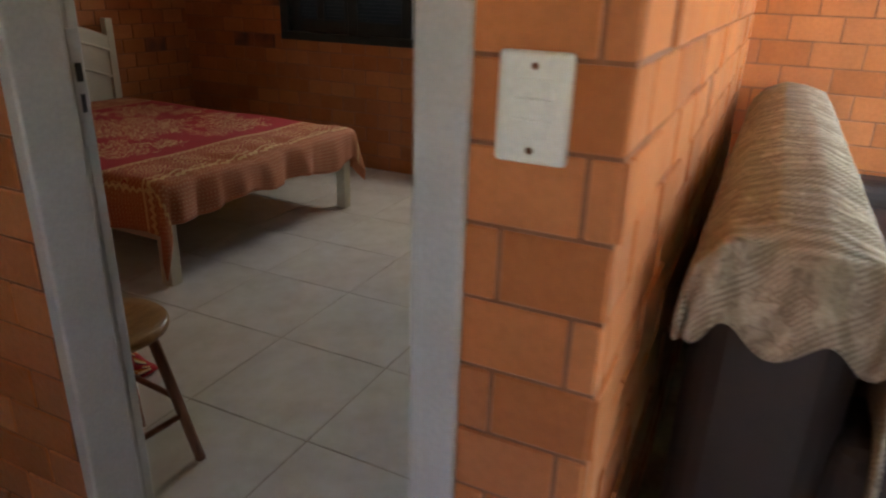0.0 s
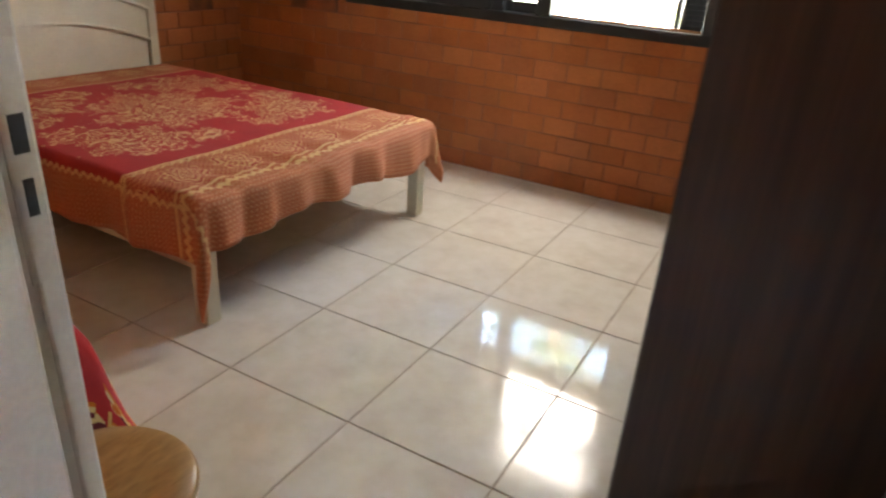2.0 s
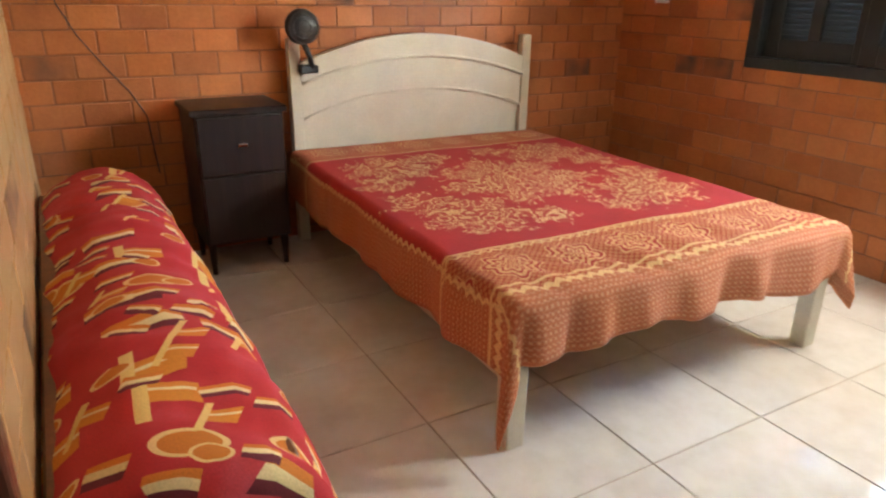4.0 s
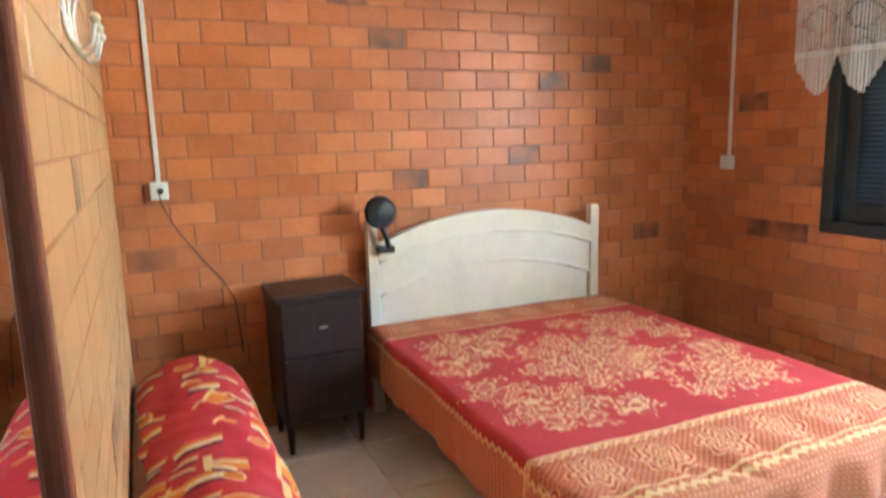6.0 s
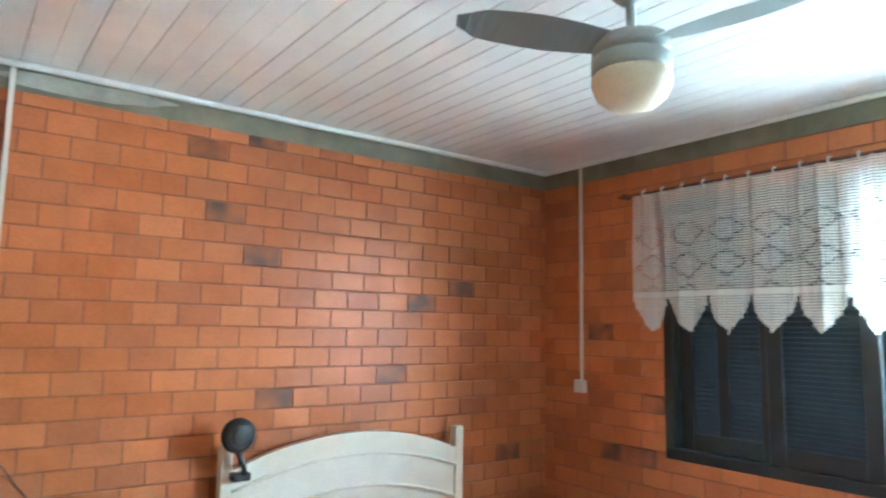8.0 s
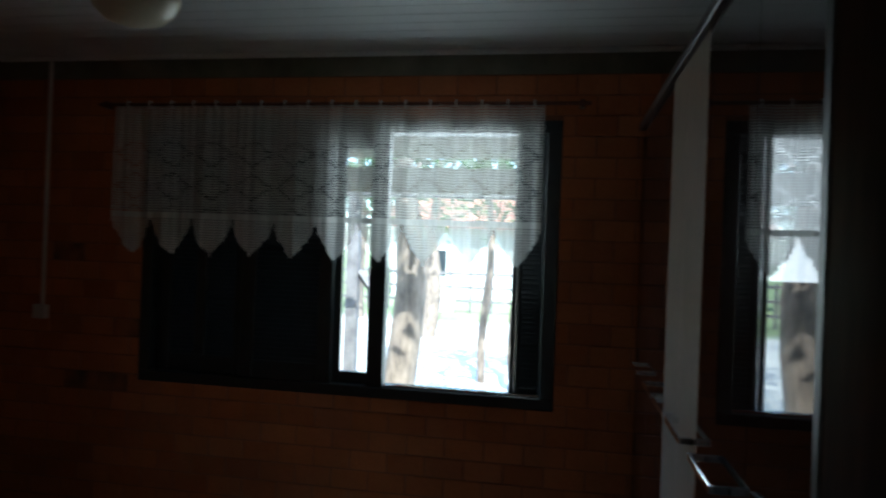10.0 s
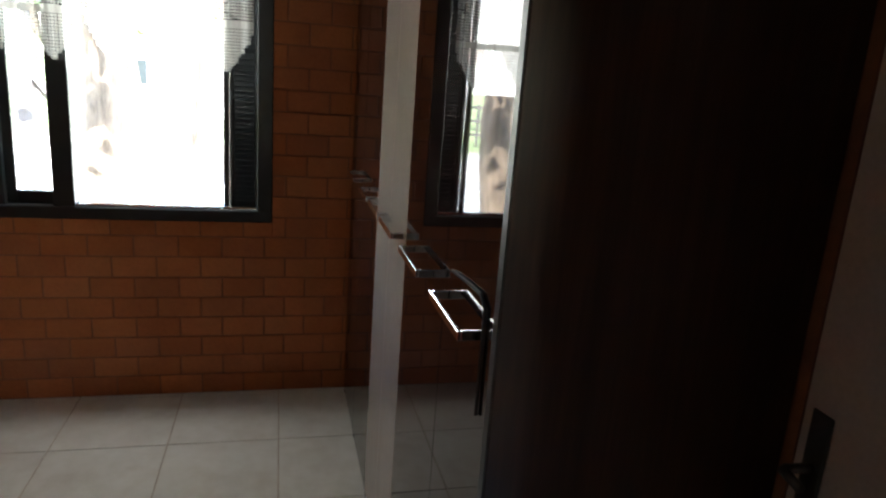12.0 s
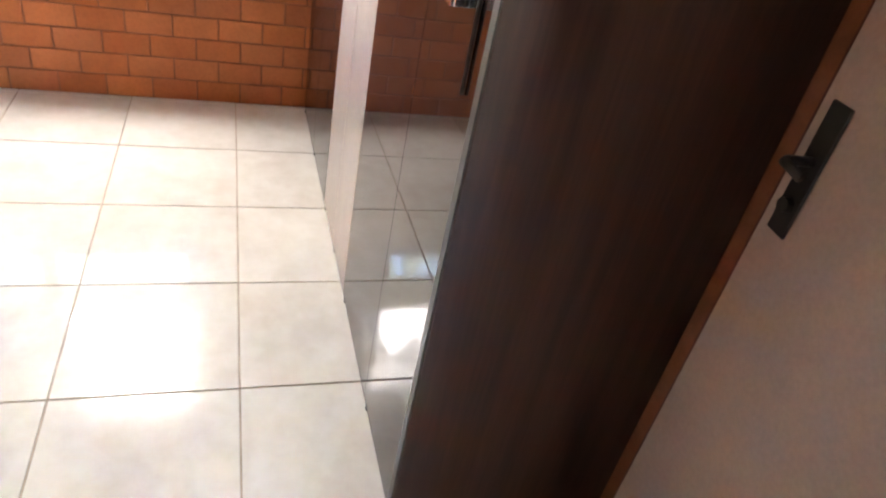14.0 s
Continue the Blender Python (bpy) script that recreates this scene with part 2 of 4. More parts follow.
box(bm, XW + 0.003, YSO - 0.003, BEAM, XE - 0.003, YS + 0.003, H + 0.045)
beam_trim = solid("beam_trim", bm, BAND, "olive green painted beam along the wall tops", "beam", "structure")
bm = bmesh.new()
rim = []
for k in range(40):
    a = 2 * math.pi * k / 40
    wob = 1 + 0.10 * math.sin(3 * a + 0.6) + 0.06 * math.sin(7 * a)
    rim.append((-0.46 + 0.33 * wob * math.copysign(abs(math.cos(a)) ** 0.7, math.cos(a)), 2.497 + 0.034 * wob * math.sin(a) + 0.008 * math.cos(a)))
back = [bm.verts.new((x, YN - 0.0025, z)) for x, z in rim]
front = [bm.verts.new((x, YN - 0.0055, z)) for x, z in rim]
bm.faces.new(front)
for k in range(40):
    bm.faces.new((back[k], back[(k + 1) % 40], front[(k + 1) % 40], front[k]))
part("plaster_patch", bm, plain("pale_grey_plaster", (0.36, 0.36, 0.31), 0.8, vary=0.2, scale=9, relief=0.4), beam_trim, "pale grey bare plaster patch")


def ceiling_boards(x0, y0, x1, y1, pitch=0.1):
    bm = bmesh.new()
    box(bm, x0, y0, H + 0.012, x1, y1, H + 0.04)
    x = x0
    while x < x1 - 0.001:
        box(bm, x + 0.001, y0, H, min(x + pitch, x1) - 0.001, y1, H + 0.012, bevel=0.0018)
        x += pitch
    return bm


# Slab out of view, added to stop sun leaking in above the walls.
solid("roof", boxed(LX0 - 0.3, LY0 - 0.3, H + 0.045, XE + 0.3, YN + 0.3, H + 0.13), BAND, "unseen flat slab added over the ceilings to keep sun out", "roof", "structure")
solid("ceiling", ceiling_boards(XW, YS, XE, YN), CEIL, "white boarded ceiling with narrow grooves", "ceiling", "structure")
bm = bmesh.new()
for d in ((XW + 0.003, YN - 0.033, XE - 0.003, YN - 0.003), (XE - 0.033, YS + 0.033, XE - 0.003, YN - 0.033), (XW + 0.003, YS + 0.033, XW + 0.033, YN - 0.033), (XW + 0.003, YS + 0.003, XE - 0.003, YS + 0.033)):
    box(bm, d[0], d[1], H - 0.026, d[2], d[3], H - 0.0005, bevel=0.008, seg=2)
solid("trim_ceiling", bm, CEIL, "narrow white cornice under the ceiling", "cornice", "structure")
solid("ceiling_living", boxed(LX0, LY0, H + 0.001, LX1, YSO, H + 0.04), CEIL, "white ceiling of the living room", "ceiling", "structure")
solid("ceiling_hall", boxed(LX0, YSO, H + 0.001, XWO, YN, H + 0.04), CEIL, "white ceiling of the hall", "ceiling", "structure")

# ---- floor ----
floor = solid("floor", boxed(LX0, LY0, -0.12, XE, YN, -0.003), GROUT, "pale marbled ceramic tile floor with brown joints", "floor", "structure")
tile_meshes = {}


def tile_mesh(w, d):
    key = (round(w, 3), round(d, 3))
    if key not in tile_meshes:
        bm = bmesh.new()
        box(bm, 0, 0, -0.008, w, d, 0, bevel=0.0012)
        tile_meshes[key] = to_mesh("tile", bm, TILE)
    return tile_meshes[key]


def lay_tiles(x0, y0, x1, y1, s=0.45, gap=0.0025):
    for i in range(math.floor(x0 / s), math.ceil(x1 / s)):
        for j in range(math.floor(y0 / s), math.ceil(y1 / s)):
            a, b = max(i * s + gap, x0), max(j * s + gap, y0)
            c, d = min((i + 1) * s - gap, x1), min((j + 1) * s - gap, y1)
            if c - a > 0.02 and d - b > 0.02:
                ob = new("tile", tile_mesh(c - a, d - b))
                ob.location = (a, b, 0)
                ob.parent = floor


# ---- bricks ----
brick_meshes = {}


def brick_mesh(w, h, material):
    key = (round(w, 3), round(h, 3), material.name)
    if key not in brick_meshes:
        bm = bmesh.new()
        box(bm, -key[0] / 2, -0.004, -key[1] / 2, key[0] / 2, 0.012, key[1] / 2, bevel=0.0025)
        brick_meshes[key] = to_mesh("brick", bm, material)
    return brick_meshes[key]


BP, BH = 0.19, 0.0975         # brick pitch and course height


def lay_bricks(owner, origin, along, turn, length, z1, holes=(), start=0.0, near=None, material=BRICK, limit=300, joint=0.0028, low=0.0, burnt=(), uneven=1.0):
    """Bricks on a wall face. along: unit step in plan; turn: degrees that bring a brick's face (local -y) to the wall's; near: (u, z) to be nearest to."""
    found = []
    rows = math.ceil((z1 - low) / BH)
    for r in range(rows):
        za, zb = max(low + r * BH + joint, 0), min(low + (r + 1) * BH - joint, z1)
        if zb - za < 0.02:
            continue
        u = start - (BP / 2 if r % 2 else 0) - BP
        while u < length:
            a, b = max(u + joint, 0), min(u + BP - joint, length)
            u += BP
            if b - a < 0.02:
                continue
            pieces = [(a, b, za, zb)]
            for (ha, hb, hz0, hz1) in holes:
                nxt = []
                for (p, q, s, t) in pieces:
                    if q <= ha or p >= hb or t <= hz0 or s >= hz1:
                        nxt.append((p, q, s, t))
                        continue
                    if p < ha - 0.02:
                        nxt.append((p, ha, s, t))
                    if q > hb + 0.02:
                        nxt.append((hb, q, s, t))
                    if s < hz0 - 0.02:
                        nxt.append((max(p, ha), min(q, hb), s, hz0))
                    if t > hz1 + 0.02:
                        nxt.append((max(p, ha), min(q, hb), hz1, t))
                pieces = nxt
            found += pieces
    if near:
        found.sort(key=lambda p: math.hypot((p[0] + p[1]) / 2 - near[0], (p[2] + p[3]) / 2 - near[1]))
    rest = bmesh.new()
    for k, (a, b, za, zb) in enumerate(found):
        u, z = (a + b) / 2, (za + zb) / 2
        m = pose(origin[0] + along[0] * u, origin[1] + along[1] * u, z, 0, 0, turn)
        scorched = any(a <= p <= b and za <= q <= zb for p, q in burnt)
        proud = random.uniform(-0.0012, 0.0012)
        m = m @ Matrix.Translation((0, proud * uneven, 0)) @ Matrix.Rotation(random.uniform(-0.004, 0.004) * uneven, 4, "Z")
        if k < limit or scorched:
            ob = new("brick", brick_mesh(b - a, zb - za, BURNT_BRICK if scorched else material))
            ob.matrix_world = m
            ob.parent = owner
        else:
            rest.from_mesh(brick_mesh(b - a, zb - za, material))
            rest.verts.ensure_lookup_table()
            bmesh.ops.transform(rest, matrix=m, verts=rest.verts[-24:])
    if len(found) > limit:
        ob = part("brickwork", rest, material, owner)
        ob["kind"] = "stuff"
    else:
        rest.free()


# ---- door ----
def build_door():
    frame_ob = thing("door_frame", "white painted wooden door frame with latch holes", "door frame", kind="structure")
    x0, x1, reb = XWO - 0.012, XW + 0.028, XW - 0.014
    for y, stop, inner, casing in ((DY1, DY1 - 0.034, DY1 - 0.015, DY1 + 0.04), (DY0, DY0 + 0.071, DY0 + 0.062, DY0 - 0.04)):
        bm = bmesh.new()
        box(bm, x0, min(y, stop), 0, reb, max(y, stop), DH - 0.04, bevel=0.006, seg=3)
        box(bm, reb - 0.002, min(y, inner), 0, XW + 0.003, max(y, inner), DH - 0.04)
        box(bm, XW + 0.003, min(inner, casing), 0, x1 if y == DY1 else XW + 0.010, max(inner, casing), DH - 0.04, bevel=0.004, seg=2)
        part("jamb", bm, WHITE_TRIM, frame_ob)
    part("lintel", boxed(x0, DY0, DH - 0.04, x1, DY1, DH, bevel=0.005), WHITE_TRIM, frame_ob)
    y = DY1 - 0.015
    bm = bmesh.new()
    box(bm, x1 - 0.030, y - 0.0012, 0.94, x1 - 0.004, y + 0.004, 1.15, bevel=0.0008)
    plate = part("strike_plate", bm, WHITE_TRIM, frame_ob, "painted-over latch plate")
    # Solid black blocks: the holes' inner shade is put into their colour.
    for z0, z1, w in ((1.003, 1.036, 0.009), (1.058, 1.091, 0.013)):
        part("latch_hole", boxed(x1 - 0.016 - w / 2, y - 0.002, z0, x1 - 0.016 + w / 2, y + 0.003, z1), BLACK, plate, "dark latch hole")
    leaf = thing("door_1", "cream painted wooden door standing wide open", "door", (XW + 0.013, -1.098, 0), -4.0, kind="structure")
    part("leaf", boxed(0.0, -0.035, 0.012, 0.727, 0, DH - 0.045, bevel=0.002), DOOR_PAINT, leaf)
    part("edge_strip", boxed(0.7275, -0.034, 0.012, 0.7305, -0.001, DH - 0.045), BROWN_FRAME, leaf, "bare red-brown wooden edge")
    bm = bmesh.new()
    box(bm, 0.668, 0.0005, 0.963, 0.706, 0.006, 1.153, bevel=0.002)
    pl = part("lock_plate", bm, BLACK, leaf, "dark bronze lock plate")
    bm = bmesh.new()
    tube(bm, [(0.687, 0.004, 1.073), (0.687, 0.045, 1.073), (0.684, 0.05, 1.073), (0.645, 0.052, 1.070)], 0.007)
    part("lever", bm, BLACK, pl, "dark lever handle", smooth=True)
    bm = bmesh.new()
    rod(bm, (0.687, 0.004, 1.008), (0.687, 0.016, 1.008), 0.011)
    part("keyhole_rose", bm, BLACK, pl)


build_door()

# light switch by the doorway
sw = thing("light_switch", "ivory plastic light switch plate with two blank inserts", "light switch", (XWO - 0.004, -1.246, 1.118))
part("plate", boxed(-0.009, -0.041, -0.06, 0, 0.041, 0.06, bevel=0.006, seg=3), PLASTIC, sw)
for z in (-0.022, 0.0, 0.022):
    part("insert", boxed(-0.0115, -0.022, z - 0.0103, -0.008, 0.022, z + 0.0103, bevel=0.001), PLASTIC, sw)
for z in (-0.045, 0.045):
    bm = bmesh.new()
    rod(bm, (-0.0105, 0, z), (-0.008, 0, z), 0.004)
    part("screw", bm, CHROME, sw)

# ---- window ----
def build_window():
    win = thing("window_1", "dark painted wooden sliding window with louvred shutters", "window", kind="structure")
    xa, xb = XE - 0.006, XE + 0.12
    for n, d in (("sill_rail", (xa, WY0, WZ0, xb, WY1, WZ0 + 0.055)), ("head_rail", (xa, WY0, WZ1 - 0.06, xb, WY1, WZ1)),
                 ("stile", (xa, WY0, WZ0 + 0.055, xb, WY0 + 0.07, WZ1 - 0.06)), ("stile", (xa, WY1 - 0.06, WZ0 + 0.055, xb, WY1, WZ1 - 0.06))):
        part(n, boxed(*d, bevel=0.004), DARK_FRAME, win)

    def sash(name, y0, y1, x0, x1, stile, bottom, fill, mid=None):
        s = part(name, boxed(x0, y0, WZ0 + 0.055, x1, y0 + stile, WZ1 - 0.06, bevel=0.003), DARK_FRAME, win)
        part("stile", boxed(x0, y1 - stile, WZ0 + 0.055, x1, y1, WZ1 - 0.06, bevel=0.003), DARK_FRAME, s)
        part("rail", boxed(x0, y0 + stile, WZ0 + 0.055, x1, y1 - stile, WZ0 + 0.055 + bottom, bevel=0.003), DARK_FRAME, s)
        part("rail", boxed(x0, y0 + stile, WZ1 - 0.13, x1, y1 - stile, WZ1 - 0.06, bevel=0.003), DARK_FRAME, s)
        za, zb = WZ0 + 0.055 + bottom, WZ1 - 0.13
        spans = [(y0 + stile, y1 - stile)]
        if mid:
            part("mullion", boxed(x0, mid - 0.03, za, x1, mid + 0.03, zb, bevel=0.003), DARK_FRAME, s)
            spans = [(y0 + stile, mid - 0.03), (mid + 0.03, y1 - stile)]
        for a, b in spans:
            if fill == "slats":
                n = int((zb - za) / 0.024)
                for k in range(n):
                    bm = bmesh.new()
                    box(bm, -0.0175, 0, -0.0025, 0.0175, b - a, 0.0025)
                    bmesh.ops.rotate(bm, verts=bm.verts, cent=(0, 0, 0), matrix=Matrix.Rotation(radians(-58), 3, "Y"))
                    ob = part("slat", bm, DARK_FRAME, s)
                    ob.location = ((x0 + x1) / 2, a, za + 0.012 + k * (zb - za) / n)
            else:
                g = part("pane", boxed((x0 + x1) / 2 - 0.002, a, za, (x0 + x1) / 2 + 0.002, b, zb), GLASS, s)
                g.visible_shadow = False

    sash("shutter", 1.17, 1.69, XE + 0.05, XE + 0.085, 0.075, 0.09, "slats", 1.44)
    sash("shutter", 0.70, 1.19, XE + 0.01, XE + 0.045, 0.075, 0.09, "slats")
    sash("sash", 0.43, 0.71, XE + 0.05, XE + 0.085, 0.045, 0.055, "glass")
    part("mullion", boxed(XE + 0.0, 0.425, WZ0 + 0.055, XE + 0.05, 0.51, WZ1 - 0.06, bevel=0.003), DARK_FRAME, win)
    part("meeting_stile", boxed(XE + 0.06, -0.215, WZ0 + 0.055, XE + 0.09, -0.19, WZ1 - 0.06, bevel=0.003), DARK_FRAME, win)
    sash("side_shutter", -0.345, -0.215, XE + 0.09, XE + 0.118, 0.02, 0.03, "slats")
    part("track", boxed(XE + 0.02, -0.34, WZ0 + 0.055, XE + 0.03, 0.425, WZ0 + 0.067), CHROME, win, "bare aluminium sliding track")


def glass_material():
    m, t, b = nodes_of("window_glass")
    b.inputs["Base Color"].default_value = (1, 1, 1, 1)
    b.inputs["Transmission Weight"].default_value, b.inputs["Roughness"].default_value, b.inputs["IOR"].default_value = 1.0, 0.0, 1.1
    return m


GLASS = glass_material()
build_window()


def crochet_material():
    m, t, b = nodes_of("white_crochet_cotton")
    v = coords(t, "Object", (1, 1, 1))
    n = noise_tex(t, v, 220, 3)
    t.links.new(ramp(t, n, [(0.3, (0.66, 0.66, 0.63)), (0.7, (0.82, 0.82, 0.79))]), b.inputs["Base Color"])
    b.inputs["Roughness"].default_value = 0.85
    tr = t.nodes.new("ShaderNodeBsdfTranslucent")
    tr.inputs["Color"].default_value = (0.8, 0.8, 0.76, 1)
    mx = t.nodes.new("ShaderNodeMixShader")
    mx.inputs["Fac"].default_value = 0.22
    t.links.new(b.outputs[0], mx.inputs[1])
    t.links.new(tr.outputs[0], mx.inputs[2])
    t.links.new(mx.outputs[0], t.nodes["Material Output"].inputs["Surface"])
    bump(t, b, n, 0.5, 0.001)
    return m


CROCHET = crochet_material()
CY0, CY1, CZT, CZH = -0.325, 1.90, 2.295, 1.72   # valance ends, top and hem line


def build_curtain():
    cur = thing("valance_curtain", "white crochet valance with pointed leaf-shaped hem on a rod", "curtain")
    ny, nz = 178, 60
    dy, dz = (CY1 - CY0) / ny, (CZT - CZH) / 44
    tips, tip_d = 10, 0.20
    tw = (CY1 - CY0) / tips

    def wave(y, z):
        f = 0.35 + 0.65 * min(1, max(0, (CZT - z) / 0.3))
        return XE - 0.045 + f * (0.016 * math.sin(y * 26) + 0.010 * math.sin(y * 61 + 1.3)) + 0.004 * math.sin(y * 140)

    bm = bmesh.new()
    cache = {}

    def vert(y, z):
        k = (round(y, 5), round(z, 5))
        if k not in cache:
            cache[k] = bm.verts.new((wave(y, z), y, z))
        return cache[k]

    for i in range(ny):
        y0, y1 = CY0 + i * dy, CY0 + (i + 1) * dy
        ym = (y0 + y1) / 2
        ph = ((ym - CY0) / tw) % 1.0
        for j in range(nz):
            z1, z0 = CZT - j * dz, CZT - (j + 1) * dz
            zm = (z0 + z1) / 2
            if zm < CZH:
                depth = (CZH - zm) / tip_d
                half = 0.5 * (1 - max(0.0, min(1.0, depth)) ** 1.75)
                if abs(ph - 0.5) > half:
                    continue
            u, v = (ym - CY0) / tw, (CZT - zm) / 0.17
            d = abs((u % 1) - 0.5) + abs((v % 1) - 0.5)
            hole = 0.52
            if abs(d - 0.40) < 0.04 and zm > CZH and zm < CZT - 0.2:
                hole = 0.78
            if zm < CZH:
                hole = 0.40
            if abs(zm - CZH) < dz:
                hole = 0.0
            a, b, c, e = vert(y0, z0), vert(y1, z0), vert(y1, z1), vert(y0, z1)
            if hole == 0.0:
                bm.faces.new((a, b, c, e))
                continue
            hy, hz = dy * min(0.9, hole * 1.3) / 2, dz * hole / 2
            q = [bm.verts.new((wave(p, r), p, r)) for p, r in ((ym - hy, zm - hz), (ym + hy, zm - hz), (ym + hy, zm + hz), (ym - hy, zm + hz))]
            for k, (p, r) in enumerate(((a, b), (b, c), (c, e), (e, a))):
                bm.faces.new((p, r, q[(k + 1) % 4], q[k]))
    part("crochet_panel", bm, CROCHET, cur)
    bm = bmesh.new()
    rod(bm, (XE - 0.05, CY0 - 0.21, CZT - 0.004), (XE - 0.05, CY1 + 0.1, CZT - 0.004), 0.009)
    part("rod", bm, BROWN_FRAME, cur, "thin dark wooden rod")
    for k in range(18):
        y = CY0 + (k + 0.4) * (CY1 - CY0) / 18
        bm = bmesh.new()
        tube(bm, [(XE - 0.05 + 0.014 * math.cos(a), y, CZT - 0.004 + 0.016 * math.sin(a)) for a in [i * math.pi / 5 for i in range(11)]], 0.0045, 6)
        part("loop", bm, CROCHET, cur)
    for y in (CY0 - 0.17, CY1 + 0.06):
        bm = bmesh.new()
        box(bm, XE - 0.062, y - 0.012, CZT - 0.022, XE, y + 0.012, CZT + 0.012, bevel=0.003)
        part("bracket", bm, BROWN_FRAME, cur)


build_curtain()

# ---- wardrobe ----
def build_wardrobe():
    x0, x1, yf, yb, top = -0.06, 2.26, -0.775, YS + 0.004, 2.17
    w = thing("wardrobe", "large dark brown wardrobe with glossy doors and chrome handles", "wardrobe")
    bm = bmesh.new()
    box(bm, x0, yb, 0.0, x0 + 0.022, yf, 0.10, bevel=0.001)
    box(bm, x0, yb, 0.10, x0 + 0.022, yf + 0.038, top, bevel=0.0015)
    part("side_panel", bm, WENGE, w)
    part("edge_strip", boxed(x0 + 0.0005, yf + 0.0382, 0.101, x0 + 0.0215, yf + 0.0408, top - 0.001, bevel=0.0006), BLACK, w, "thin black edge strip")
    part("side_panel", boxed(x1 - 0.022, yb, 0.0, x1, yf, top, bevel=0.0015), WENGE, w)
    part("back_panel", boxed(x0 + 0.022, yb, 0.06, x1 - 0.022, yb + 0.012, top - 0.02), WENGE, w)
    part("plinth", boxed(x0 + 0.022, yf - 0.03, 0.0, x1 - 0.022, yf + 0.002, 0.012), WENGE, w)
    part("top_panel", boxed(x0 - 0.01, yb, top, x1, yf + 0.02, top + 0.03, bevel=0.003), WENGE, w)
    edges = [x0 + 0.023, 0.385, 0.83, 1.105, 1.38, 1.82, x1 - 0.004]
    for k in range(6):
        gap = 0.0004 if k == 0 else 0.0015
        beige = k in (2, 3)
        d = part("door", boxed(edges[k] + 0.0015, yf - 0.016, 0.0125, edges[k + 1] - gap, yf + 0.004, top - 0.004, bevel=0.0008), BEIGE_GLOSS if beige else WENGE_GLOSS, w, "glossy beige door" if beige else "glossy dark brown door")
        hx0 = edges[k] + (0.165 if k == 0 else 0.11 if k == 1 else 0.02)
        hx1 = hx0 + 0.225
        bm = bmesh.new()
        y0, y1, z = yf + 0.004, yf + 0.044, 1.132
        for q in ((hx0, y1 - 0.007, hx1, y1), (hx0, y0, hx0 + 0.007, y1 - 0.007), (hx1 - 0.007, y0, hx1, y1 - 0.007)):
            box(bm, q[0], q[1], z - 0.009, q[2], q[3], z + 0.009, bevel=0.0016)
        part("handle", bm, CHROME, d, "chrome bar handle")
        bm = bmesh.new()
        rod(bm, (edges[k + 1] - 0.035, yf - 0.006, 0.0), (edges[k + 1] - 0.035, yf - 0.006, 0.0126), 0.012)
        part("glide", bm, BLACK, d, "small black glide foot")


build_wardrobe()
# Thin black bent line on the door face, near the first handle.
bm = bmesh.new()
tube(bm, [(0.32, -0.7672, 1.19), (0.22, -0.7672, 1.2), (0.13, -0.7672, 1.205), (0.102, -0.7672, 1.19), (0.100, -0.7672, 1.10), (0.100, -0.7672, 1.0)], 0.0035, 6)
solid("cord", bm, BLACK, "thin black bent line on the wardrobe door near its handle", "cord")

# ---- bed ----
BX0, BX1, BY0, BY1, BZ = 0.13, 1.46, 0.66, 2.54, 0.455


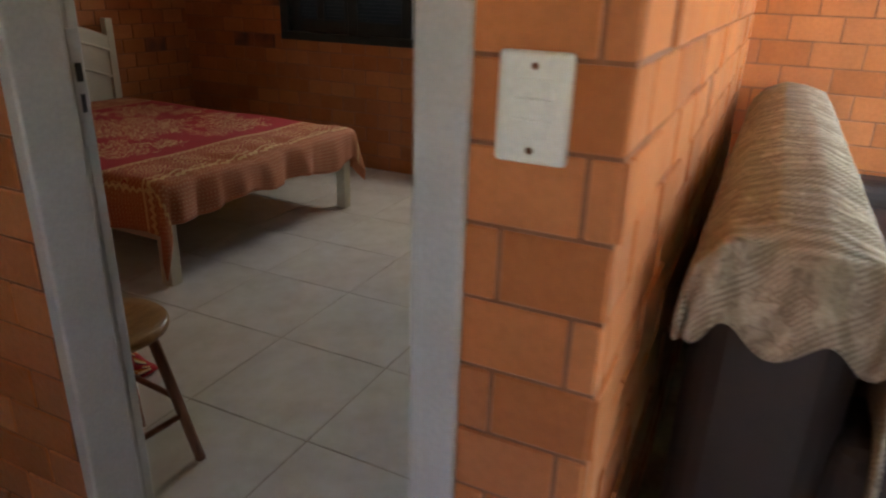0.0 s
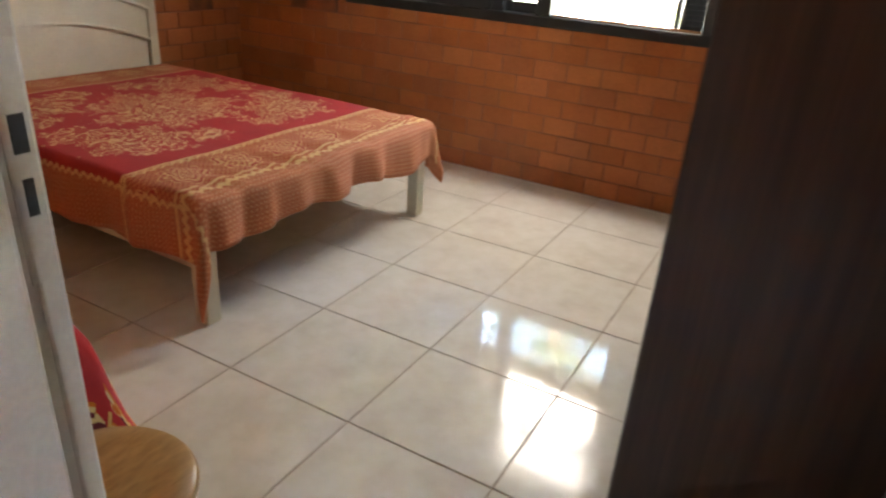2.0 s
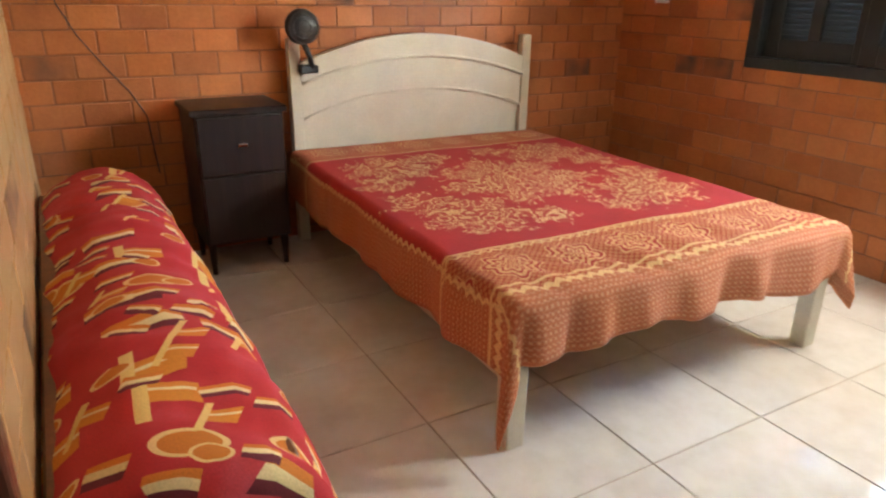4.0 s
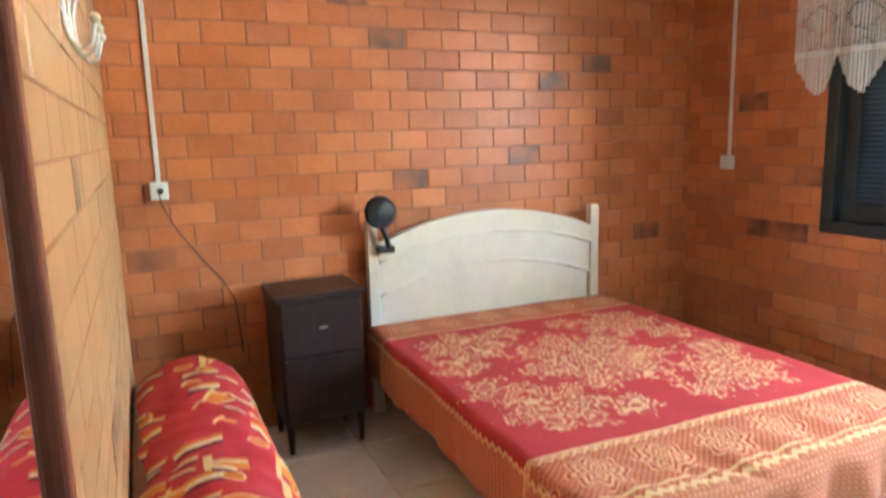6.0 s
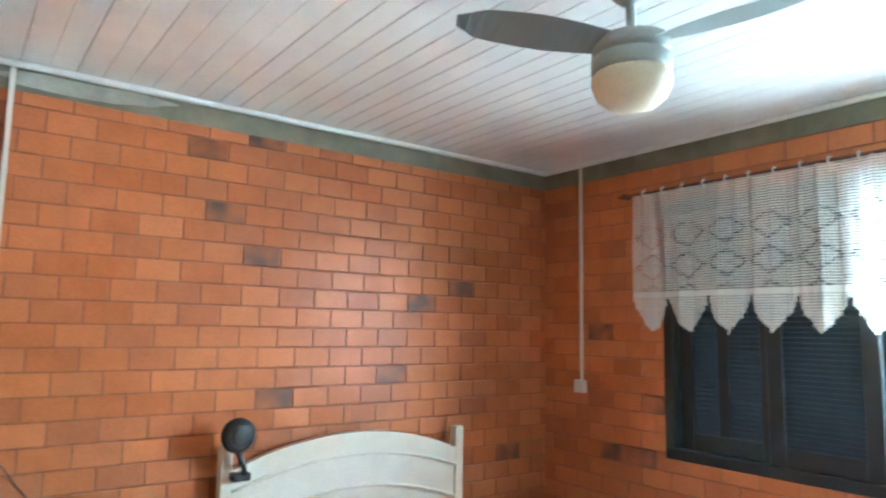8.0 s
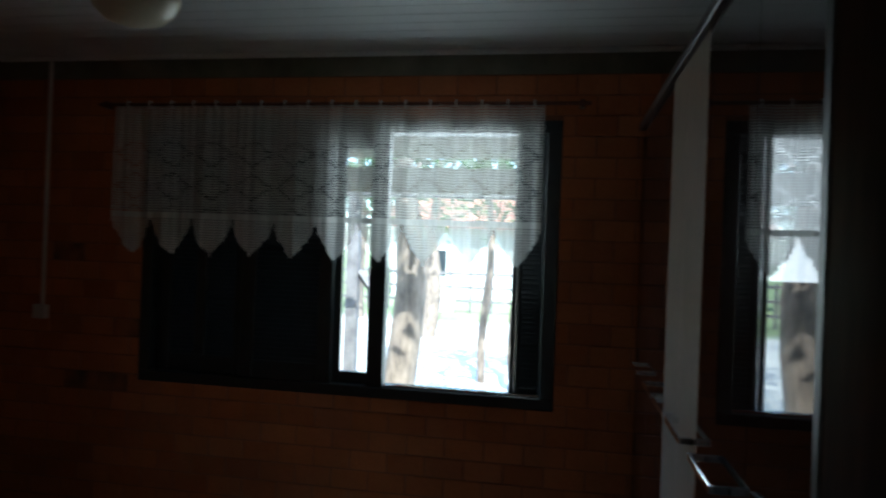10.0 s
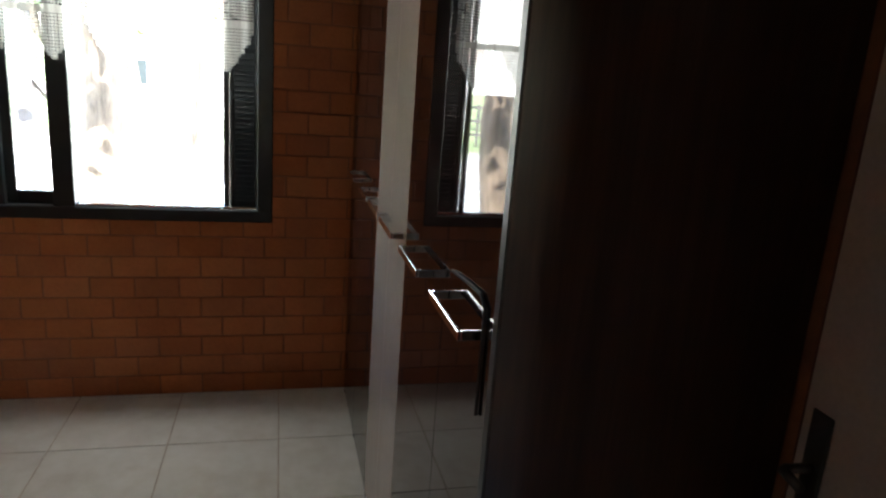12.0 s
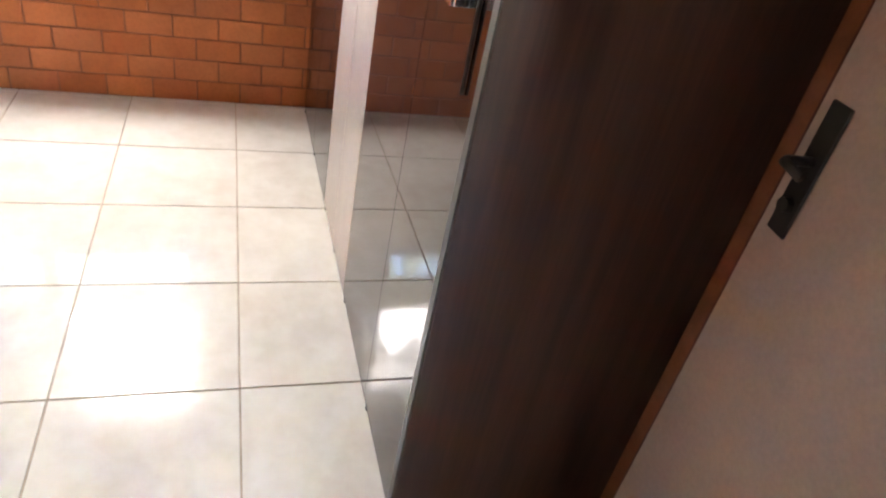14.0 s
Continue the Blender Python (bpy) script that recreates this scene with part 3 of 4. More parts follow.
def spread_material():
    m, t, b = nodes_of("woven_red_and_orange_bedspread")
    uv = t.nodes.new("ShaderNodeUVMap")
    sep = t.nodes.new("ShaderNodeSeparateXYZ")
    t.links.new(uv.outputs["UV"], sep.inputs[0])
    X, Y = sep.outputs[0], sep.outputs[1]

    def mth(op, a, c=None, e=None, clamp=False):
        n = t.nodes.new("ShaderNodeMath")
        n.operation, n.use_clamp = op, clamp
        for i, v in enumerate((a, c, e)):
            if v is None:
                continue
            if isinstance(v, (int, float)):
                n.inputs[i].default_value = v
            else:
                t.links.new(v, n.inputs[i])
        return n.outputs[0]

    vec = uv.outputs["UV"]
    warp = noise_tex(t, vec, 9.0, 3.0)
    w = mth("MULTIPLY", mth("SUBTRACT", warp, 0.5), 0.5)
    def petal_cells(scale, edge):
        vo = t.nodes.new("ShaderNodeTexVoronoi")
        vo.feature = "DISTANCE_TO_EDGE"
        vo.inputs["Scale"].default_value = scale
        t.links.new(vec, vo.inputs["Vector"])
        return mth("GREATER_THAN", vo.outputs["Distance"], edge)

    fine = mth("SUBTRACT", noise_tex(t, vec, 24.0, 3.0), 0.5)
    vo = t.nodes.new("ShaderNodeTexVoronoi")
    vo.inputs["Scale"].default_value = 15.0
    t.links.new(vec, vo.inputs["Vector"])
    curl = mth("ADD", mth("MULTIPLY", vo.outputs["Distance"], 21.0), mth("MULTIPLY", fine, 11.0))
    petals = mth("MULTIPLY", mth("GREATER_THAN", mth("SINE", curl), 0.2), petal_cells(60.0, 0.035))
    flower = None
    spots = [(0.665, 1.0, 0.31)] + [(0.665 + a * p, 1.0 + b * q, r) for a in (-1, 1) for b in (-1, 1) for p, q, r in ((0.40, 0.36, 0.19), (0.16, 0.47, 0.09), (0.53, 0.14, 0.11))]
    for cx, cy, r in spots:
        dx, dy = mth("SUBTRACT", X, cx), mth("SUBTRACT", Y, cy)
        d = mth("SQRT", mth("ADD", mth("MULTIPLY", dx, dx), mth("MULTIPLY", dy, dy)))
        ang = mth("ARCTAN2", dy, dx)
        pet = mth("MULTIPLY", mth("SINE", mth("MULTIPLY", ang, 7.0 if r > 0.15 else 5.0)), 0.16)
        inside = mth("LESS_THAN", mth("ADD", mth("DIVIDE", d, r), mth("ADD", pet, mth("ADD", w, mth("MULTIPLY", fine, 1.7)))), 1.0)
        blush = inside if flower is None else mth("MAXIMUM", blush, inside)
        f = mth("MULTIPLY", inside, petals)
        flower = f if flower is None else mth("MAXIMUM", flower, f)
    # foot and head borders: net with a row of medallions, scalloped edge lines, woven hanging sides
    def tri(v, period):
        return mth("ABSOLUTE", mth("SUBTRACT", mth("FRACT", mth("DIVIDE", v, period)), 0.5))

    net = mth("GREATER_THAN", mth("MULTIPLY", tri(mth("ADD", X, Y), 0.022), tri(mth("SUBTRACT", X, Y), 0.022)), 0.045)
    mx_ = mth("MULTIPLY", mth("SUBTRACT", mth("FRACT", mth("DIVIDE", X, 0.225)), 0.5), 0.225)

    def medallion(cy):
        my = mth("SUBTRACT", Y, cy)
        md = mth("SQRT", mth("ADD", mth("MULTIPLY", mx_, mx_), mth("MULTIPLY", my, my)))
        lobe = mth("MULTIPLY", mth("SINE", mth("MULTIPLY", mth("ARCTAN2", my, mx_), 8.0)), 0.010)
        md = mth("ADD", mth("ADD", md, lobe), mth("MULTIPLY", w, 0.03))
        return mth("LESS_THAN", md, 0.088), mth("GREATER_THAN", mth("SINE", mth("MULTIPLY", md, 230.0)), -0.25)

    in1, ring1 = medallion(0.19)
    in2, ring2 = medallion(1.76)
    inside_m = mth("MAXIMUM", in1, in2)
    ring = mth("ADD", mth("MULTIPLY", in1, ring1), mth("MULTIPLY", in2, ring2))
    weave = t.nodes.new("ShaderNodeTexChecker")
    weave.inputs["Scale"].default_value = 110.0
    t.links.new(vec, weave.inputs["Vector"])
    red = mix(t, 1.0, (0.47, 0.03, 0.032), ramp(t, noise_tex(t, vec, 6.0), [(0.3, (0.85, 0.85, 0.85)), (0.7, (1.05, 1, 1))]), "MULTIPLY")
    cream = (0.74, 0.49, 0.23)
    field = mix(t, flower, mix(t, mth("MULTIPLY", blush, 0.5), red, (0.46, 0.10, 0.05)), cream)
    band = mix(t, mth("MULTIPLY", net, 0.65), (0.42, 0.075, 0.035), (0.62, 0.29, 0.115))
    band = mix(t, inside_m, band, (0.42, 0.05, 0.035))
    band = mix(t, ring, band, (0.68, 0.38, 0.17))
    rows_ = mth("GREATER_THAN", tri(Y, 0.016), 0.2)
    hang = mix(t, mth("MULTIPLY", mth("MULTIPLY", weave.outputs["Fac"], rows_), 0.6), (0.46, 0.14, 0.055), (0.66, 0.37, 0.20))
    foot = mth("LESS_THAN", Y, 0.335)
    head = mth("GREATER_THAN", Y, 1.62)
    scal = mth("MULTIPLY", mth("ABSOLUTE", mth("SINE", mth("MULTIPLY", X, 85.0))), 0.016)
    scy = mth("MULTIPLY", mth("ABSOLUTE", mth("SINE", mth("MULTIPLY", Y, 85.0))), 0.016)

    def line_at(v, p, half, wob=None):
        e = mth("SUBTRACT", v, p) if wob is None else mth("SUBTRACT", mth("SUBTRACT", v, p), wob)
        return mth("LESS_THAN", mth("ABSOLUTE", e), half)

    line = mth("MAXIMUM", line_at(Y, 0.335, 0.006), line_at(Y, 1.62, 0.006))
    line = mth("MAXIMUM", line, mth("MAXIMUM", line_at(Y, 0.305, 0.006, scal), line_at(Y, 0.03, 0.011, scal)))
    line = mth("MAXIMUM", line, line_at(Y, 0.075, 0.005))
    side = mth("MAXIMUM", mth("LESS_THAN", X, -0.05), mth("GREATER_THAN", X, 1.38))
    edge = mth("MAXIMUM", line_at(X, -0.06, 0.007, scy), line_at(X, 1.385, 0.007, scy))
    low = mth("LESS_THAN", Y, 0.028)
    c = mix(t, mth("MAXIMUM", foot, head), field, band)
    c = mix(t, mth("MAXIMUM", side, low), c, hang)
    c = mix(t, mth("MAXIMUM", line, edge), c, cream)
    c = mix(t, 1.0, c, ramp(t, noise_tex(t, vec, 160.0, 2.0), [(0.3, (0.75, 0.75, 0.75)), (0.7, (1.08, 1.08, 1.08))]), "MULTIPLY")
    t.links.new(c, b.inputs["Base Color"])
    b.inputs["Roughness"].default_value = 0.85
    b.inputs["Sheen Weight"].default_value = 0.0
    bump(t, b, mth("ADD", mth("MULTIPLY", weave.outputs["Fac"], 0.5), mth("MULTIPLY", flower, 1.0)), 0.35, 0.003)
    return m


SPREAD = spread_material()
HEM = plain("orange_hem_cotton", (0.50, 0.17, 0.06), 0.85, vary=0.2, scale=30, relief=0.3)


def build_bed():
    bed = thing("bed", "ivory lacquered double bed with an arched headboard", "bed")
    for x in (BX0 - 0.01, BX1 - 0.045):
        part("head_post", boxed(x, BY1, 0, x + 0.055, BY1 + 0.05, 0.975, bevel=0.006, seg=2), IVORY, bed)
    xa, xb = BX0 + 0.045, BX1 - 0.045

    def arch(z_end, z_mid, z_low, y0, y1, name, low_arch=None):
        bm = bmesh.new()
        n = 28
        rings = []
        for i in range(n + 1):
            u = i / n
            x = xa + (xb - xa) * u
            bow = 1 - (2 * u - 1) ** 2
            zt = z_end + (z_mid - z_end) * bow
            zl = z_low if low_arch is None else low_arch[0] + (low_arch[1] - low_arch[0]) * bow
            rings.append([bm.verts.new(p) for p in ((x, y0, zl), (x, y1, zl), (x, y1, zt), (x, y0, zt))])
        for a, c in zip(rings, rings[1:]):
            for k in range(4):
                bm.faces.new((a[k], a[(k + 1) % 4], c[(k + 1) % 4], c[k]))
        bm.faces.new(rings[0])
        bm.faces.new(rings[-1][::-1])
        return part(name, bm, IVORY, bed)

    arch(0.70, 0.84, 0.32, BY1 + 0.024, BY1 + 0.036, "headboard_panel")
    arch(0.83, 0.955, 0, BY1 + 0.012, BY1 + 0.036, "headboard_board", (0.607, 0.727))
    arch(0.865, 0.99, 0, BY1 - 0.002, BY1 + 0.044, "headboard_cap", (0.777, 0.887))
    for za, zb, y in ((0.774, 0.884, -0.006), (0.604, 0.724, 0.008)):
        bm = bmesh.new()
        tube(bm, [(xa + (xb - xa) * k / 24, BY1 + y, za + (zb - za) * (1 - (k / 12 - 1) ** 2)) for k in range(25)], 0.008, 8)
        part("headboard_bead", bm, IVORY, bed, smooth=True)
    for x in (BX0 - 0.005, BX1 - 0.055):
        part("leg", boxed(x, BY0 + 0.005, 0, x + 0.06, BY0 + 0.065, 0.33, bevel=0.005, seg=2), IVORY, bed)
    part("side_rail", boxed(BX0, BY0 + 0.065, 0.20, BX0 + 0.025, BY1, 0.32, bevel=0.004), IVORY, bed)
    part("side_rail", boxed(BX1 - 0.025, BY0 + 0.065, 0.20, BX1, BY1, 0.32, bevel=0.004), IVORY, bed)
    part("foot_rail", boxed(BX0 + 0.055, BY0 + 0.03, 0.275, BX1 - 0.055, BY0 + 0.055, 0.32, bevel=0.004), IVORY, bed)
    part("slat_base", boxed(BX0 + 0.026, BY0 + 0.07, 0.27, BX1 - 0.026, BY1 - 0.002, 0.29), STOOL_WOOD, bed)
    mat = solid("mattress", boxed(BX0 + 0.005, BY0 + 0.01, 0.322, BX1 - 0.005, BY1 - 0.004, BZ - 0.034, bevel=0.03, seg=3), PLASTIC, "pale mattress under the bedspread", "mattress")

    cloth = bmesh.new()
    uvl = cloth.loops.layers.uv.new("UVMap")
    W, L, hx, hf = BX1 - BX0, BY1 - BY0, 0.235, 0.175
    nx, ny = 96, 120
    grid, uvs = [], []
    for j in range(ny + 1):
        row, ur = [], []
        t = -hf + (L + hf - 0.015) * j / ny
        for i in range(nx + 1):
            s = -hx + (W + 2 * hx) * i / nx
            dx = -s if s < 0 else (s - W if s > W else 0.0)
            sgn = -1 if s < 0 else 1
            dt = -t if t < 0 else 0.0
            px, py = BX0 + min(max(s, 0), W), BY0 + max(t, 0)
            drop = dx + dt if min(dx, dt) == 0 else max(dx, dt) + min(dx, dt) * (0.95 if s < 0 else 0.45)
            soft = 0.03
            z = BZ + 0.004
            n1 = noise.noise(Vector((s * 3, t * 3, 0.3)))
            z += 0.008 * n1 + 0.034 * math.exp(-((t - 0.12) / 0.15) ** 2) * (0.35 - abs(noise.noise(Vector((s * 11 + t * 7, t * 4, 4.0)))))
            if drop > 0:
                bend = min(drop, soft)
                z -= max(0, drop - soft * 0.45) + 0.002 * bend
                fold = 0.055 * noise.noise(Vector((px * 7.5, py * 5.0, 3.1))) + 0.02 * noise.noise(Vector((px * 19, py * 11.0, 8.1)))
                out = 0.012 + soft * 0.5 * (bend / soft) + min(1, drop / 0.12) * (0.012 + fold * 0.8)
                out += 0.38 * min(dx, dt)
                ang = math.atan2(dt, dx) if drop else 0
                px += sgn * math.cos(ang) * out if dx > 0 else 0.0
                py -= math.sin(ang) * out if dt > 0 else 0.0
                z += (0.05 * noise.noise(Vector((px * 3.1, 0.4, 5.0))) + 0.02 * math.sin(px * 5 - 1.2)) * (drop / 0.175) if dt > 0 and dx == 0 else 0
            row.append(cloth.verts.new((px, py, max(z, 0.05))))
            ur.append((s, t))
        grid.append(row)
        uvs.append(ur)
    for j in range(ny):
        for i in range(nx):
            f = cloth.faces.new((grid[j][i], grid[j][i + 1], grid[j + 1][i + 1], grid[j + 1][i]))
            for lp, (p, q) in zip(f.loops, ((j, i), (j, i + 1), (j + 1, i + 1), (j + 1, i))):
                lp[uvl].uv = uvs[p][q]
    edge_line = [r[0].co.copy() for r in grid[::-1]] + [v.co.copy() for v in grid[0][1:]] + [r[-1].co.copy() for r in grid[1:]]
    ob = solid("bedspread", cloth, SPREAD, "red and orange woven bedspread with cream flowers", "bedspread", smooth=True)
    sol = ob.modifiers.new("thickness", "SOLIDIFY")
    sol.thickness, sol.offset = 0.004, 1
    bm = bmesh.new()
    tube(bm, edge_line, 0.0032, 6)
    part("hem", bm, HEM, ob, "rolled orange hem")


build_bed()
BED_TURN = Matrix.Translation((0.8, 0.66, 0)) @ Matrix.Rotation(radians(-1.3), 4, "Z") @ Matrix.Translation((-0.8, -0.66, 0))
for ob in [o for o in scene.objects if o.parent is None and o.name in ("bed", "mattress", "bedspread")]:
    ob.matrix_world = BED_TURN @ ob.matrix_world

# ---- bedside things ----
ns = thing("nightstand", "dark brown wooden nightstand on slim legs", "nightstand", (-0.345, 2.28, 0))
part("body", boxed(0.015, 0.01, 0.14, 0.385, 0.33, 0.70, bevel=0.004), WENGE_DARK, ns)
part("top", boxed(0, -0.005, 0.70, 0.40, 0.335, 0.725, bevel=0.004), WENGE_DARK, ns)
dr = part("drawer", boxed(0.025, -0.006, 0.45, 0.375, 0.009, 0.69, bevel=0.003), WENGE_DARK, ns)
part("handle", boxed(0.18, -0.02, 0.565, 0.22, -0.007, 0.58, bevel=0.003), CHROME, dr, "small pale metal pull")
part("door", boxed(0.025, -0.006, 0.15, 0.375, 0.009, 0.44, bevel=0.003), WENGE_DARK, ns)
for x in (0.04, 0.36):
    for y in (0.035, 0.30):
        bm = bmesh.new()
        rod(bm, (x, y, 0), (x, y, 0.14), 0.011, 0.019, 10)
        part("leg", bm, WENGE_DARK, ns)

fan = thing("clip_fan", "small black clip-on fan on the headboard post", "fan", (0.235, BY1 - 0.01, 0.84))
bm = bmesh.new()
box(bm, -0.03, -0.03, -0.015, 0.05, 0.05, 0.02, bevel=0.006, seg=2)
part("clamp", bm, BLACK, fan)
bm = bmesh.new()
tube(bm, [(0.02, -0.02, 0.01), (0.01, -0.03, 0.06), (-0.02, -0.03, 0.13)], 0.013)
part("stem", bm, BLACK, fan, smooth=True)
bm = bmesh.new()
bmesh.ops.create_uvsphere(bm, u_segments=24, v_segments=14, radius=0.078, matrix=pose(-0.025, -0.045, 0.19, 90, 0, 0) @ Matrix.Diagonal((1, 1, 0.5, 1)))
part("cage", bm, BLACK, fan, smooth=True)
for r in (0.03, 0.05, 0.07):
    bm = bmesh.new()
    tube(bm, [(-0.025 + r * math.cos(a), -0.085, 0.19 + r * math.sin(a)) for a in [k * math.pi / 12 for k in range(25)]], 0.0018, 6)
    part("cage_ring", bm, BLACK, fan)


def conduit(x, y, z0, z1, along, label):
    c = thing("wall_outlet", label, "outlet", (x, y, 0), along)
    part("conduit", boxed(-0.01, -0.016, z0, 0.01, -0.004, z1, bevel=0.002), PLASTIC, c)
    b = part("box", boxed(-0.037, -0.04, z0 - 0.075, 0.037, -0.004, z0, bevel=0.004, seg=2), PLASTIC, c)
    return c, b


c, b = conduit(-0.738, YN, 1.215, H - 0.027, 0, "white surface outlet with conduit and black plug")
bm = bmesh.new()
rod(bm, (0.003, -0.06, 1.178), (0.003, -0.04, 1.178), 0.014)
part("plug", bm, BLACK, b, "black plug")
conduit(XE, 2.33, 1.22, H - 0.027, -90, "white surface outlet with conduit beside the window")
bm = bmesh.new()
tube(bm, [(-0.742, YN - 0.055, 1.178), (-0.735, YN - 0.05, 1.12), (-0.68, YN - 0.012, 1.0), (-0.60, YN - 0.009, 0.88), (-0.51, YN - 0.009, 0.76), (-0.46, YN - 0.009, 0.66), (-0.44, YN - 0.009, 0.4)], 0.0028)
solid("power_cable", bm, BLACK, "black power cable running down the brick wall", "cable", smooth=True)

# ---- coat hooks and mirror on the wall by the door ----
hk = thing("coat_hooks", "white wire coat rack with three double hooks and pale knobs", "coat hook", (XW + 0.004, 1.07, 1.66))
for k in range(3):
    bm = bmesh.new()
    y = (k - 1) * 0.125
    tube(bm, [(0.075, y, 0.10), (0.072, y, 0.066), (0.062, y, 0.05), (0.03, y, 0.045), (0.012, y, 0.03), (0.006, y, 0.0), (0.006, y, -0.055), (0.012, y, -0.08), (0.028, y, -0.097), (0.046, y, -0.09), (0.056, y, -0.05)], 0.0048)
    part("wire", bm, PLASTIC, hk, smooth=True)
    for p in ((0.0755, y, 0.108), (0.057, y, -0.042)):
        bm = bmesh.new()
        bmesh.ops.create_uvsphere(bm, u_segments=14, v_segments=10, radius=0.0105, matrix=Matrix.Translation(p))
        part("knob", bm, IVORY, hk, "pale rounded knob", smooth=True)
part("bar", boxed(0.0005, -0.15, -0.035, 0.005, 0.15, -0.022), PLASTIC, hk)

mir = thing("wall_mirror", "tall mirror in a narrow red-brown wooden frame", "mirror", (XW + 0.005, 0, 0))
MY0, MY1, MZ0, MZ1 = -0.25, 0.16, 0.62, 2.02
part("glass", boxed(0.002, MY0 + 0.02, MZ0 + 0.02, 0.01, MY1 - 0.02, MZ1 - 0.02), MIRROR, mir, "mirror glass")
for d in ((0, MY0, MZ0, 0.022, MY0 + 0.035, MZ1), (0, MY1 - 0.035, MZ0, 0.022, MY1, MZ1), (0, MY0 + 0.035, MZ0, 0.022, MY1 - 0.035, MZ0 + 0.035), (0, MY0 + 0.035, MZ1 - 0.035, 0.022, MY1 - 0.035, MZ1)):
    part("frame_bar", boxed(*d, bevel=0.005, seg=2), BROWN_FRAME, mir)

# ---- stool ----
st = thing("stool", "round wooden stool with red-brown legs", "stool", (-0.765, -0.095, 0))
st.scale = (1, 1, 0.925)
bm = bmesh.new()
lathe(bm, [(0.12, 0.44), (0.142, 0.444), (0.15, 0.452), (0.15, 0.466), (0.143, 0.474), (0.10, 0.476)], sides=36)
part("seat", bm, STOOL_WOOD, st, "pale varnished round seat", smooth=True)
feet = []
for k in range(4):
    a = math.pi / 4 + k * math.pi / 2 - 0.1
    bm = bmesh.new()
    rod(bm, (0.185 * math.cos(a), 0.185 * math.sin(a), 0), (0.10 * math.cos(a), 0.10 * math.sin(a), 0.445), 0.0145, 0.0145, 12)
    part("leg", bm, STOOL_LEG, st, smooth=False)
    feet.append(a)
for z, rr in ((0.16, 0.154), (0.22, 0.143)):
    for k in range(4):
        if (k % 2 == 0) == (z < 0.2):
            a, b = feet[k], feet[(k + 1) % 4]
            bm = bmesh.new()
            rod(bm, (rr * math.cos(a), rr * math.sin(a), z), (rr * math.cos(b), rr * math.sin(b), z), 0.009)
            part("stretcher", bm, STOOL_LEG, st)

# ---- ceiling fan ----
FAN_GREY = plain("pale_grey_fan_paint", (0.36, 0.40, 0.40), 0.35, vary=0.06, relief=0.05)
cf = thing("ceiling_fan", "white ceiling fan with a glass globe lamp", "ceiling fan", (0.71, 0.73, H - 0.0005))
bm = bmesh.new()
lathe(bm, [(0.065, 0), (0.06, -0.03), (0.03, -0.06), (0.014, -0.065), (0.014, -0.155), (0.07, -0.16), (0.112, -0.18), (0.118, -0.222), (0.110, -0.226), (0.110, -0.232), (0.118, -0.236), (0.118, -0.274), (0.108, -0.281)])
part("motor", bm, FAN_GREY, cf, smooth=True)
bm = bmesh.new()
lathe(bm, [(0.11, -0.281), (0.118, -0.294), (0.117, -0.319), (0.103, -0.354), (0.075, -0.379), (0.035, -0.392), (0.01, -0.395)])
part("globe", bm, IVORY, cf, "milky glass lamp globe", smooth=True)
for k in range(3):
    a = radians(-80 + 120 * k)
    bm = bmesh.new()
    n = 14
    rows = []
    for i in range(n + 1):
        u = i / n
        r = 0.10 + 0.45 * u
        wd = 0.055 + 0.025 * math.sin(math.pi * min(1, u * 1.1)) - (0.05 * max(0, u - 0.85) / 0.15)
        rows.append([bm.verts.new((r, -wd, -0.195 - 0.014)), bm.verts.new((r, wd, -0.195 + 0.014))])
    for p, q in zip(rows, rows[1:]):
        bm.faces.new((p[0], p[1], q[1], q[0]))
    bmesh.ops.solidify(bm, geom=bm.faces[:], thickness=0.006)
    bmesh.ops.rotate(bm, verts=bm.verts, cent=(0, 0, 0), matrix=Matrix.Rotation(a, 3, "Z"))
    part("blade", bm, FAN_GREY, cf, "pale grey fan blade")

